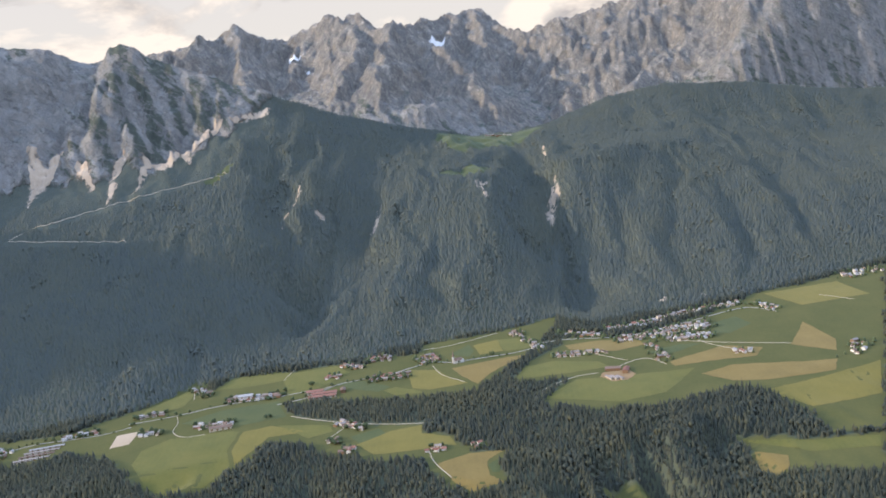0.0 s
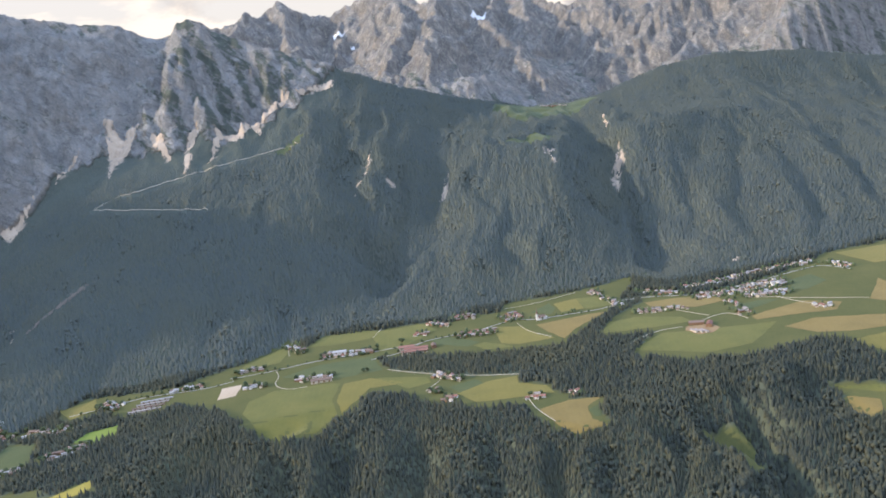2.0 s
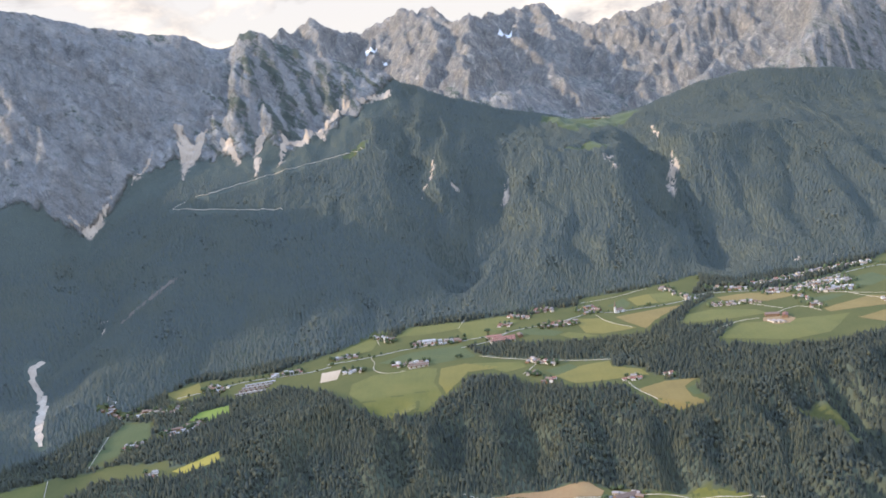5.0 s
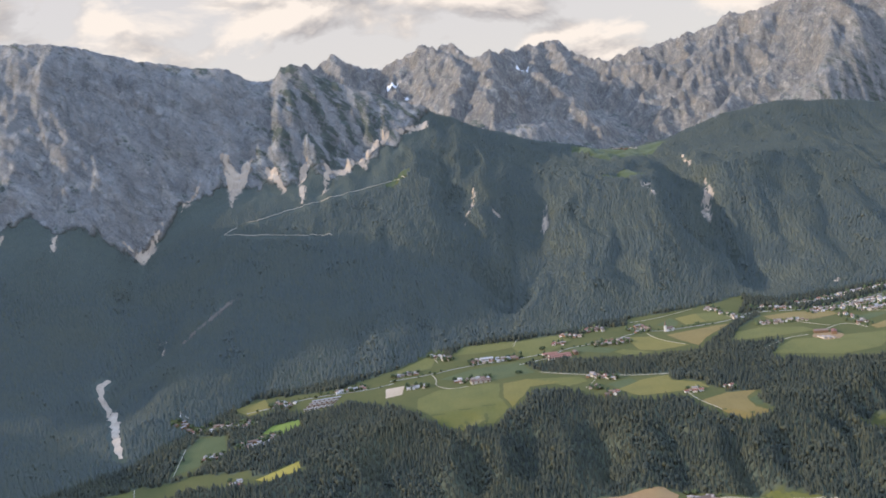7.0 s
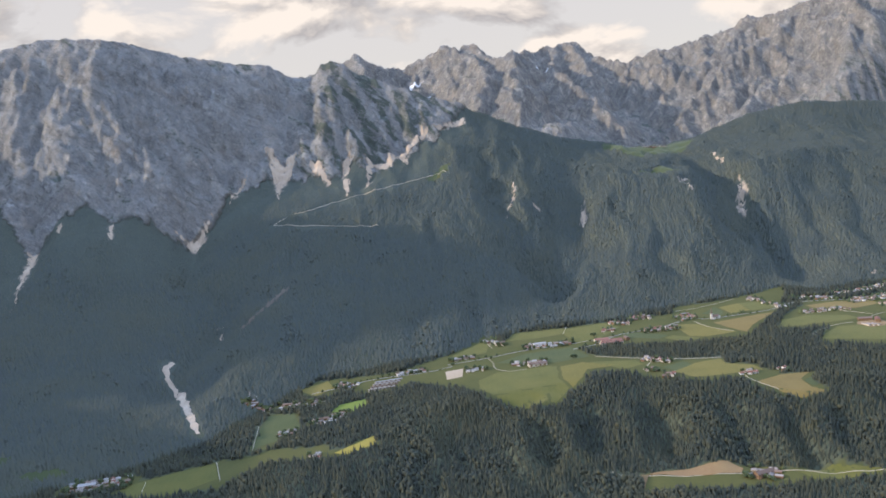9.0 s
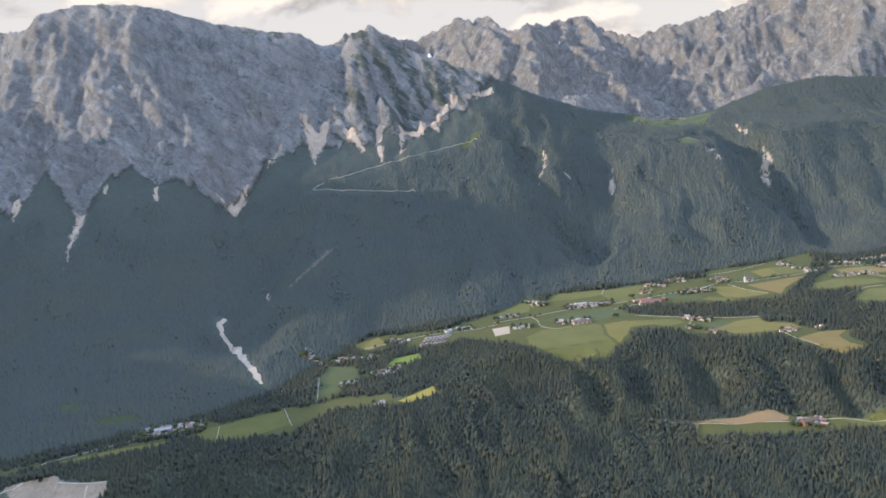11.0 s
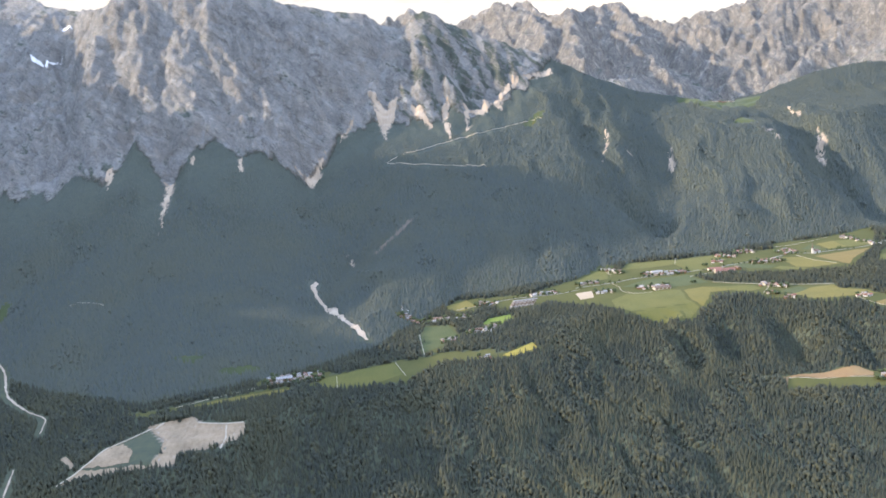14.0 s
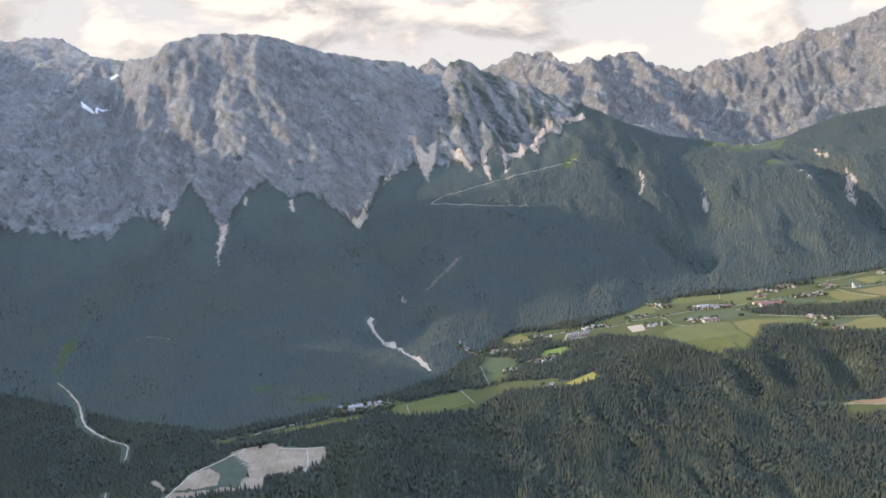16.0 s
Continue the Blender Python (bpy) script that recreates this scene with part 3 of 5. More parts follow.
CHUTES = [
    [(-976, 1011), (-965, 1017), (-963, 991), (-966, 978)],
    [(-898, 1025), (-880, 1023), (-877, 978), (-875, 926), (-884, 954), (-887, 1000)],
    [(-791, 1051), (-786, 1056), (-778, 1025), (-783, 1022)],
    [(-718, 1102), (-695, 1124), (-676, 1157), (-680, 1120), (-693, 1104)],
    [(-630, 1233), (-642, 1193), (-653, 1174), (-644, 1206)],
    [(-861, 1048), (-855, 1046), (-853, 1031), (-858, 1033)],
]
SCARS = [
    [(160, 1410), (147, 1294), (138, 1266), (146, 1358)],
    [(125, 1176), (150, 1232), (147, 1190), (132, 1156), (126, 1158)],
    [(33, 1161), (52, 1180), (44, 1113), (37, 1139)],
    [(-112, 1203), (-97, 1234), (-103, 1172), (-114, 1159)],
    [(-192, 1187), (-174, 1179), (-176, 1166), (-188, 1179)],
    [(-227, 1148), (-213, 1205), (-206, 1273), (-206, 1198), (-218, 1166)],
    [(-625, 956), (-611, 924), (-613, 912), (-622, 939)],
    [(211, 945), (228, 950), (237, 949), (220, 944)],
    [(265, 953), (276, 953), (272, 947), (265, 948)],
]
LANDSLIP = [(-517, 973), (-528, 962), (-549, 918), (-580, 896), (-584, 903), (-557, 922), (-535, 965)]
LANES = [
    [(-185, 801), (-150, 807), (-134, 831), (-106, 838), (-78, 840), (-50, 856), (-36, 864), (-15, 852), (14, 856), (66,
        858), (76, 875)],
    [(-134, 831), (-149, 819), (-154, 807)],
    [(-35, 851), (-27, 823), (-4, 801)],
    [(63, 898), (68, 857)],
    [(76, 875), (109, 876), (151, 866), (183, 868), (221, 879), (288, 906), (307, 907), (324, 883)],
    [(-45, 898), (-14, 901), (36, 922)],
    [(65, 756), (94, 778), (120, 780)],
    [(139, 789), (157, 802), (173, 804), (184, 783)],
    [(128, 824), (152, 803)],
    [(227, 830), (240, 811), (259, 788)],
]
WAYS = [
    [(199, 841), (262, 811), (304, 795)],
    [(382, 915), (406, 888)],
    [(-327, 796), (-278, 802), (-239, 815), (-186, 820), (-156, 822)],
    [(-281, 799), (-275, 783), (-277, 765), (-262, 750), (-242, 752)],
    [(-188, 860), (-181, 886)],
    [(-283, 870), (-275, 837)],
    [(-166, 770), (-138, 752), (-95, 732), (-42, 722)],
    [(-127, 708), (-113, 730)],
    [(-38, 671), (-33, 648), (-20, 623)],
    [(-475, 753), (-451, 760), (-412, 776), (-349, 778), (-322, 789)],
    [(-194, 558), (-159, 549), (-113, 538), (-80, 536), (-67, 536), (-43, 528), (-5, 514), (28, 504)],
]
TRACKS = [
    [(-480, 718), (-447, 732)],
    [(-597, 577), (-593, 550)],
    [(-540, 602), (-527, 564)],
    [(-517, 678), (-510, 614)],
    [(-747, 536), (-688, 561), (-655, 573)],
    [(-941, 762), (-899, 762)],
    [(-572, 1108), (-562, 1107), (-549, 1096), (-540, 1098), (-532, 1101), (-522, 1102), (-512, 1099), (-503, 1101), (-494, 1104),
        (-485, 1105), (-476, 1106), (-466, 1103), (-456, 1103), (-445, 1095), (-437, 1101), (-427, 1101), (-417, 1098)],
    [(-572, 1110), (-563, 1124), (-552, 1134), (-533, 1128), (-523, 1132), (-506, 1152), (-498, 1164), (-489, 1172), (-479, 1180),
        (-467, 1183), (-457, 1190), (-448, 1204), (-436, 1198), (-424, 1195), (-415, 1209), (-404, 1211), (-394, 1223), (-384, 1233),
        (-372, 1234), (-361, 1239), (-350, 1241), (-339, 1250), (-327, 1253), (-314, 1238)],
]
STREAMS = [
    [(-1022, 713), (-995, 683), (-973, 658), (-961, 634), (-946, 604), (-920, 575), (-892, 550), (-874, 538), (-869, 523), (-865, 505)],
    [(-860, 444), (-854, 424), (-848, 398)],
]
SNOWS = [
    [(-416, 2490), (-394, 2479), (-377, 2481), (-388, 2470), (-403, 2445)],
    [(-368, 2442), (-358, 2434), (-348, 2414), (-358, 2418)],
    [(-24, 2646), (0, 2690), (28, 2700), (6, 2652)],
    [(-1240, 1360), (-1221, 1346), (-1195, 1361), (-1182, 1389), (-1195, 1350), (-1214, 1337)],
    [(-1213, 1465), (-1195, 1461), (-1184, 1449), (-1200, 1451)],
]
GRAVEL_BED = [(-654, 850), (-657, 827), (-649, 809), (-637, 799), (-617, 762), (-597, 711), (-582, 678), (-574, 663)]
FIELDS_EAST = [
    ("lush", [(255, 873), (281, 884), (289, 858), (261, 841), (248, 844)]),
    ("straw", [(100, 859), (136, 863), (174, 855), (176, 839), (146, 829), (104, 845)]),
    ("straw", [(188, 788), (245, 809), (277, 793), (265, 776), (219, 777), (190, 776)]),
    ("straw", [(207, 753), (240, 763), (297, 752), (326, 748), (316, 727), (256, 723), (229, 730)]),
    ("green", [(64, 740), (98, 771), (128, 767), (165, 767), (205, 766), (168, 722), (127, 712)]),
    ("green", [(43, 789), (56, 816), (84, 822), (125, 807), (133, 791), (95, 788)]),
    ("lush", [(177, 819), (206, 826), (227, 822), (202, 809), (179, 803)]),
    ("mown", [(332, 943), (417, 952), (428, 898), (354, 891)]),
]
FIELDS_VILLAGE = [
    ("lush", [(-18, 877), (4, 899), (8, 879), (2, 864)]),
    ("mown", [(8, 894), (34, 902), (38, 867), (14, 866)]),
    ("green", [(34, 902), (69, 899), (67, 866), (39, 866)]),
    ("mown", [(-61, 848), (-30, 838), (-16, 810), (0, 798), (-38, 792), (-54, 800)]),
    ("straw", [(-16, 838), (42, 848), (59, 848), (22, 813), (8, 793), (-6, 814)]),
    ("lush", [(-129, 836), (-106, 834), (-76, 810), (-87, 801), (-115, 815)]),
    ("green", [(-192, 874), (-137, 882), (-120, 860), (-150, 825), (-177, 818)]),
    ("green", [(-71, 808), (-54, 798), (-43, 788), (-70, 789), (-82, 802)]),
]
FIELDS_MIDDLE = [
    ("lush", [(-272, 782), (-237, 802), (-185, 810), (-171, 771), (-210, 763), (-257, 774)]),
    ("green", [(-294, 708), (-294, 733), (-273, 751), (-220, 752), (-210, 749), (-212, 712), (-205, 687), (-221, 663), (-250,
        658), (-272, 671)]),
    ("mown", [(-206, 748), (-182, 754), (-143, 732), (-180, 731), (-190, 705), (-201, 688), (-208, 711)]),
    ("green", [(-176, 753), (-127, 740), (-122, 726), (-143, 719)]),
    ("mown", [(-72, 714), (-44, 719), (-44, 703), (-20, 692), (-15, 675), (-57, 673), (-82, 673), (-99, 694)]),
    ("lush", [(-106, 711), (-82, 722), (-75, 711), (-96, 696)]),
    ("straw", [(-31, 647), (-5, 658), (24, 657), (8, 643), (9, 620), (19, 610), (-5, 604), (-20, 621)]),
    ("lush", [(9, 637), (20, 645), (16, 623), (11, 624)]),
]
FIELDS_WEST = [
    ("sand", [(-328, 748), (-330, 773), (-310, 777), (-311, 751)]),
    ("green", [(-326, 804), (-282, 823), (-279, 846), (-283, 870), (-319, 830)]),
    ("green", [(-256, 856), (-246, 878), (-210, 890), (-184, 878), (-188, 860), (-231, 852)]),
    ("mown", [(-493, 769), (-462, 787), (-451, 762), (-471, 746)]),
    ("bright", [(-446, 694), (-440, 710), (-414, 720), (-409, 700), (-425, 688)]),
    ("lush", [(-513, 619), (-514, 670), (-511, 703), (-485, 701), (-473, 663), (-485, 642)]),
    ("ripe", [(-431, 595), (-397, 622), (-393, 603), (-421, 590)]),
    ("earth", [(-166, 534), (-165, 551), (-138, 551), (-116, 552), (-91, 551), (-81, 542), (-84, 537), (-113, 538), (-159,
        550)]),
    ("green", [(-43, 527), (-18, 530), (0, 522), (24, 505), (-30, 509)]),
    ("green", [(-619, 565), (-607, 576), (-541, 601), (-530, 568), (-561, 548), (-594, 546)]),
    ("mown", [(-746, 532), (-687, 549), (-642, 558), (-641, 550), (-685, 540)]),
    ("straw", [(335, 844), (345, 792), (334, 766), (303, 792)]),
    ("mown", [(245, 706), (298, 718), (358, 734), (333, 682), (274, 673)]),
    ("green", [(203, 640), (251, 630), (306, 628), (299, 614), (246, 616)]),
    ("straw", [(208, 623), (230, 614), (226, 600), (214, 593), (204, 600)]),
]
# rows of houses: x, y at both ends, spread, how many
HOUSES_EAST = [(149, 891, 188, 891, 5, 8), (189, 894, 251, 914, 7, 18), (251, 915, 299, 922, 5, 11), (154, 858, 204, 862, 7,
    11), (195, 860, 250, 871, 9, 18), (199, 844, 243, 840, 7, 13), (181, 836, 185, 789, 6, 5), (56, 911, 76, 857, 5, 6), (99,
    896, 140, 876, 5, 5), (88, 834, 137, 827, 4, 8), (249, 791, 265, 789, 4, 4), (313, 917, 327, 891, 4, 6), (426, 966, 478,
    976, 8, 8), (333, 748, 363, 775, 8, 4)]
HOUSES_VILLAGE = [(-48, 864, -31, 875, 9, 13), (-101, 886, -80, 886, 6, 6), (-97, 834, -59, 834, 7, 8), (-143, 852, -130,
    850, 4, 3), (-128, 879, -108, 868, 4, 4), (-1, 669, 5, 671, 4, 2), (-39, 672, -25, 670, 4, 3), (-118, 740, -96, 725, 4,
    6), (-125, 705, -113, 704, 4, 4), (-110, 686, -100, 684, 3, 2), (50, 913, 62, 912, 4, 3)]
HOUSES_WEST = [(-279, 866, -263, 841, 6, 5), (-235, 823, -186, 823, 5, 10), (-255, 769, -221, 765, 5, 7), (-306, 768, -286,
    767, 4, 5), (-323, 808, -297, 811, 4, 4), (-448, 770, -428, 761, 6, 8), (-383, 780, -353, 787, 4, 5), (-504, 723, -465,
    722, 6, 7), (-458, 667, -432, 678, 6, 6), (-453, 591, -443, 592, 4, 3), (-667, 576, -614, 582, 9, 14), (-540, 729, -515,
    720, 5, 4), (-492, 649, -476, 654, 4, 4), (-462, 669, -428, 684, 5, 6)]
HOUSES_HIGH_AND_LOW = [(-77, 538, -55, 526, 7, 7), (70, 1556, 118, 1566, 3, 5)]
# ---- helpers for meshes ----
from mathutils.geometry import delaunay_2d_cdt


def mesh_object(name, verts, faces, mat, parent=None, smooth=False):
    me = bpy.data.meshes.new(name)
    me.from_pydata(verts, [], faces)
    if smooth:
        me.polygons.foreach_set("use_smooth", np.ones(len(me.polygons), bool))
    me.materials.append(mat)
    ob = new(name, me)
    if parent is not None:
        ob.parent = parent
    return ob


def array_mesh(name, co, quads, mat):
    """A mesh of many faces with the same number of corners, from arrays."""
    me = bpy.data.meshes.new(name)
    sides = quads.shape[1]
    me.vertices.add(len(co))
    me.vertices.foreach_set("co", np.ascontiguousarray(co, np.float32).ravel())
    me.loops.add(quads.size)
    me.loops.foreach_set("vertex_index", np.ascontiguousarray(quads, np.int32).ravel())
    me.polygons.add(len(quads))
    me.polygons.foreach_set("loop_start", np.arange(0, quads.size, sides, dtype=np.int32))
    me.update(calc_edges=True)
    me.materials.append(mat)
    return me


def spaced(parts):
    """Coordinates from stretches (start, end, spacing)."""
    rows = [np.arange(a, b, s) for a, b, s in parts] + [[parts[-1][1]]]
    return np.concatenate(rows)


# ---- ground ----
def build_ground():
    gx = spaced([(-4400, -2000, 120), (-2000, -1300, 10), (-1300, 820, 3.9), (820, 1500, 9), (1500, 4400, 120)])
    gy = spaced([(-4000, 200, 140), (200, 395, 8), (395, 520, 2.8), (520, 620, 5), (620, 1500, 3.4), (1500, 2400, 6.5), (2400, 3100, 8), (3100, 4400, 100)])
    X, Y = np.meshgrid(gx, gy)
    Z = height(X, Y)
    _, ys, slope, rock = masks(X, Y)
    nx, ny = len(gx), len(gy)
    idx = np.arange(nx * ny).reshape(ny, nx)
    quads = np.stack([idx[:-1, :-1], idx[:-1, 1:], idx[1:, 1:], idx[1:, :-1]], -1).reshape(-1, 4)
    me = array_mesh("ground", np.stack([X, Y, Z], -1).reshape(-1, 3), quads, LAND)
    me.polygons.foreach_set("use_smooth", np.ones(len(quads), bool))
    zx, zy = np.gradient(Z, gx, axis=1), np.gradient(Z, gy, axis=0)
    steep = np.hypot(zx, zy)
    scree, meadow = ground_zones(X, Y, ys, slope, rock)
    far = step(0, 200, Y - ys[9])
    bands = fractal((X + 0.8 * Y) / 26, (X - Y) / 120, 101, 4)
    low = np.maximum(step(240, 60, Z - 200), 0.9 * step(40, 8, np.abs(Y - ys[8]))) * (1 - far) + far * step(170, 60, Z - 250)
    turf = rock * (0.25 + 0.35 * low) * step(-0.1, 0.35, bands + 0.05) * step(1.5, 0.7, steep)
    turf = np.maximum(turf, 0.62 * rock * (1 - far) * step(-590, -520, X) * step(-0.3, 0.2, bands))
    for name, bands in (("zone", (rock, scree, meadow)), ("zone_b", (turf, 1 - slope, far))):
        a = me.attributes.new(name, "FLOAT_COLOR", "POINT")
        a.data.foreach_set("color", np.stack([*bands, np.ones_like(rock)], -1).astype(np.float32).ravel())
    tagged(new("ground", me), "alpine valley ground with forest floor, meadows and grey limestone mountains", "ground", kind="structure")


def frayed(x, y, k=1.0):
    """The place, shifted a little, so that borders drawn on the plan fray."""
    return x + k * fractal(x / 11, y / 11, 301, 3), y + k * fractal(x / 11, y / 11, 303, 3)


def any_inside(x, y, polys):
    hit = np.zeros(np.shape(x), bool)
    for poly in polys:
        px, py = [p[0] for p in poly], [p[1] for p in poly]
        box = (x > min(px) - 1) & (x < max(px) + 1) & (y > min(py) - 1) & (y < max(py) + 1)
        if box.any():
            hit[box] |= inside(x[box], y[box], poly)
    return hit


def near_any(x, y, lines, reach):
    hit = np.zeros(np.shape(x), bool)
    for pts in lines:
        px, py = [p[0] for p in pts], [p[1] for p in pts]
        box = (x > min(px) - reach) & (x < max(px) + reach) & (y > min(py) - reach) & (y < max(py) + reach)
        if box.any():
            hit[box] |= near_line(x[box], y[box], pts)[0] < reach
    return hit


HOUSE_ROWS = HOUSES_EAST + HOUSES_VILLAGE + HOUSES_WEST + HOUSES_HIGH_AND_LOW


def ground_zones(x, y, ys, slope, rock):
    fx, fy = frayed(x, y, 5.0)
    patchy = fractal(x / 9, y / 14, 311, 3) > 0.0
    bare = any_inside(fx, fy, SCREES + CHUTES + SCARS) & patchy | any_inside(fx, fy, [PIT])
    fx, fy = frayed(x, y, 3.0)
    meadow = any_inside(fx, fy, [v for k, v in OPEN.items() if k not in ("pit", "pit_scrub")])
    for ax, ay, bx, by, wide, many in HOUSE_ROWS:
        meadow |= near_line(x, y, [(ax, ay), (bx, by)])[0] < wide + 3
    return 1.0 * bare, meadow * (1.0 - bare)


# ---- woods ----
def wooded(x, y):
    """Where trees stand: not in the open land, on bare ground, by roads or between houses."""
    _, ys, slope, rock = masks(x, y)
    ok = (rock < 0.5) & (y < ys[8] + 60)
    fx, fy = frayed(x, y, 4.0)
    ok &= ~any_inside(fx, fy, list(OPEN.values()) + SCREES + CHUTES + SCARS + [LANDSLIP])
    ok &= ~near_any(x, y, LANES + WAYS + TRACKS, 2.6) & ~near_any(x, y + 2.5, TRACKS[-2:], 5.0) & ~near_any(x, y + 2.5, [GRAVEL_BED], 6.5) & ~near_any(x, y + 2.5, STREAMS, 5.0) & ~near_any(x, y, PIT_ROADS, 3) & ~any_inside(x, y, PIT_STRIPS)
    for ax, ay, bx, by, wide, many in HOUSE_ROWS:
        ok &= near_line(x, y, [(ax, ay), (bx, by)])[0] > wide + 2
    return ok


def conifer_shape(sides, tiers, seed):
    """Points and triangles of one unit conifer, its tiers drooping and uneven."""
    r = np.random.RandomState(seed)
    pts, tris = [], []
    for k in range(tiers):
        base, top = k / tiers * 0.86, min(1.0, (k + 1.7) / tiers * 0.86 + 0.06) if k < tiers - 1 else 1.0
        rad = 0.5 * (1 - k / tiers) ** 0.8
        b = len(pts)
        for i in range(sides):
            a = 2 * math.pi * (i + 0.5 * (k % 2) + r.uniform(-0.25, 0.25)) / sides
            q = rad * r.uniform(0.75, 1.2)
            pts.append((q * math.cos(a), q * math.sin(a), base + r.uniform(-0.03, 0.05)))
        pts.append((r.uniform(-0.03, 0.03), r.uniform(-0.03, 0.03), top))
        tris += [(b + i, b + (i + 1) % sides, b + sides) for i in range(sides)]
    return np.array(pts), np.array(tris)


def round_shape(sides, seed):
    """Points and triangles of one lumpy broadleaf crown."""
    r = np.random.RandomState(seed + 50)
    pts, tris = [], []
    for z, rad in ((0.2, 0.44), (0.68, 0.42)):
        for i in range(sides):
            a = 2 * math.pi * (i + r.uniform(-0.3, 0.3)) / sides + z * 2
            q = rad * r.uniform(0.75, 1.2)
            pts.append((q * math.cos(a), q * math.sin(a), z + r.uniform(-0.07, 0.07)))
    pts.append((r.uniform(-0.1, 0.1), r.uniform(-0.1, 0.1), 1.0))
    for i in range(sides):
        a, b = i, (i + 1) % sides
        tris += [(a, b, b + sides), (a, b + sides, a + sides), (a + sides, b + sides, 2 * sides)]
    return np.array(pts), np.array(tris)


def scatter(name, area, spacing, low, high, girth, broad, sides, tiers, seed, mat, label, keep, close):
    r = np.random.RandomState(seed)
    x0, x1, y0, y1 = area
    gx, gy = np.meshgrid(np.arange(x0, x1, spacing), np.arange(y0, y1, spacing))
    x = (gx + r.uniform(-0.48, 0.48, gx.shape) * spacing).ravel()
    y = (gy + r.uniform(-0.48, 0.48, gy.shape) * spacing).ravel()
    ok = keep(x, y)
    x, y = x[ok], y[ok]
    z = height(x, y)
    stand = 1 + 0.3 * fractal(x / 40, y / 40, 201, 2)
    stand *= 1 - 0.55 * step(-150, -30, y - follow(TREELINE, x, 1)) * step(-200, -320, x)
    tall = r.uniform(low, high, len(x)) * stand
    wide = tall * girth * r.uniform(0.85, 1.15, len(x))
    turn = r.uniform(0, 6.283, len(x))
    kinds = [conifer_shape(sides, tiers, seed + k) for k in range(2)] + [round_shape(5, seed + k) for k in range(2)]
    leafy = broad + 0.5 * fractal(x / 55, y / 55, 211, 3) > r.uniform(0, 1, len(x))
    pick = r.randint(0, 2, len(x)) + 2 * leafy
    tall, wide = np.where(leafy, tall * 0.82, tall), np.where(leafy, wide * 1.15, wide)
    co, tri, at = [], [], 0
    for k, (p, t) in enumerate(kinds):
        m = pick == k
        c, s = np.cos(turn[m])[:, None], np.sin(turn[m])[:, None]
        w, h = wide[m][:, None], tall[m][:, None]
        q = np.stack([x[m][:, None] + w * (c * p[:, 0] - s * p[:, 1]), y[m][:, None] + w * (s * p[:, 0] + c * p[:, 1]),
                      z[m][:, None] + h * (p[:, 2] - close)], -1)
        co.append(q.reshape(-1, 3))
        tri.append((t[None] + (at + np.arange(m.sum()) * len(p))[:, None, None]).reshape(-1, 3))
        at += m.sum() * len(p)
    me = array_mesh(name, np.concatenate(co), np.concatenate(tri), mat)
    me.polygons.foreach_set("use_smooth", np.ones(len(me.polygons), bool))
    return tagged(new(name, me), label, "forest", kind="stuff")


build_ground()
scatter("forest", (-1500, 900, 540, 1800), 3.0, 5.2, 9.0, 0.60, -0.15, 5, 1, 3, HAZY_SPRUCE, "dense dark green spruce forest on the mountain flank",
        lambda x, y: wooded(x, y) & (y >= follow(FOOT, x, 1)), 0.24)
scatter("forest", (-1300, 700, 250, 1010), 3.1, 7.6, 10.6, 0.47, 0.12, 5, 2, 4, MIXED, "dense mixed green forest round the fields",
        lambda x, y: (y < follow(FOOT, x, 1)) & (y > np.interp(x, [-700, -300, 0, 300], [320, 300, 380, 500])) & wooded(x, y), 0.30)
# ---- fields and ways, laid over the ground ----
def field_shader(a, b, c):
    def build(n):
        p = place(n)
        shift = n.add("ShaderNodeObjectInfo").outputs["Random"]
        q = n.add("ShaderNodeVectorMath", {0: p, 1: n.add("ShaderNodeCombineXYZ", {0: shift, 1: shift}).outputs[0]}, op="ADD").outputs[0]
        k = n.math("MULTIPLY_ADD", n.noise(q, 0.035, 5.0, 0.6), 0.65, n.math("MULTIPLY", n.noise(q, 0.5, 5.0, 0.65), 0.35))
        col = n.ramp(k, [(0.34, a), (0.5, b), (0.66, c)])
        swath = n.add("ShaderNodeTexWave", {"Vector": stretched(n, 0.35, 0.9, 0.0), "Scale": 0.16, "Distortion": 3.0, "Detail": 2.0,
                                            "Detail Scale": 0.4}).outputs[1]
        col = n.mix(n.math("MULTIPLY", swath, 0.16), col, (*c, 1))
        return surface(n, col, 0.9, n.noise(p, 1.5, 4.0, 0.7), 0.4, 0.3, 0.15, sheen=0.05)
    return build


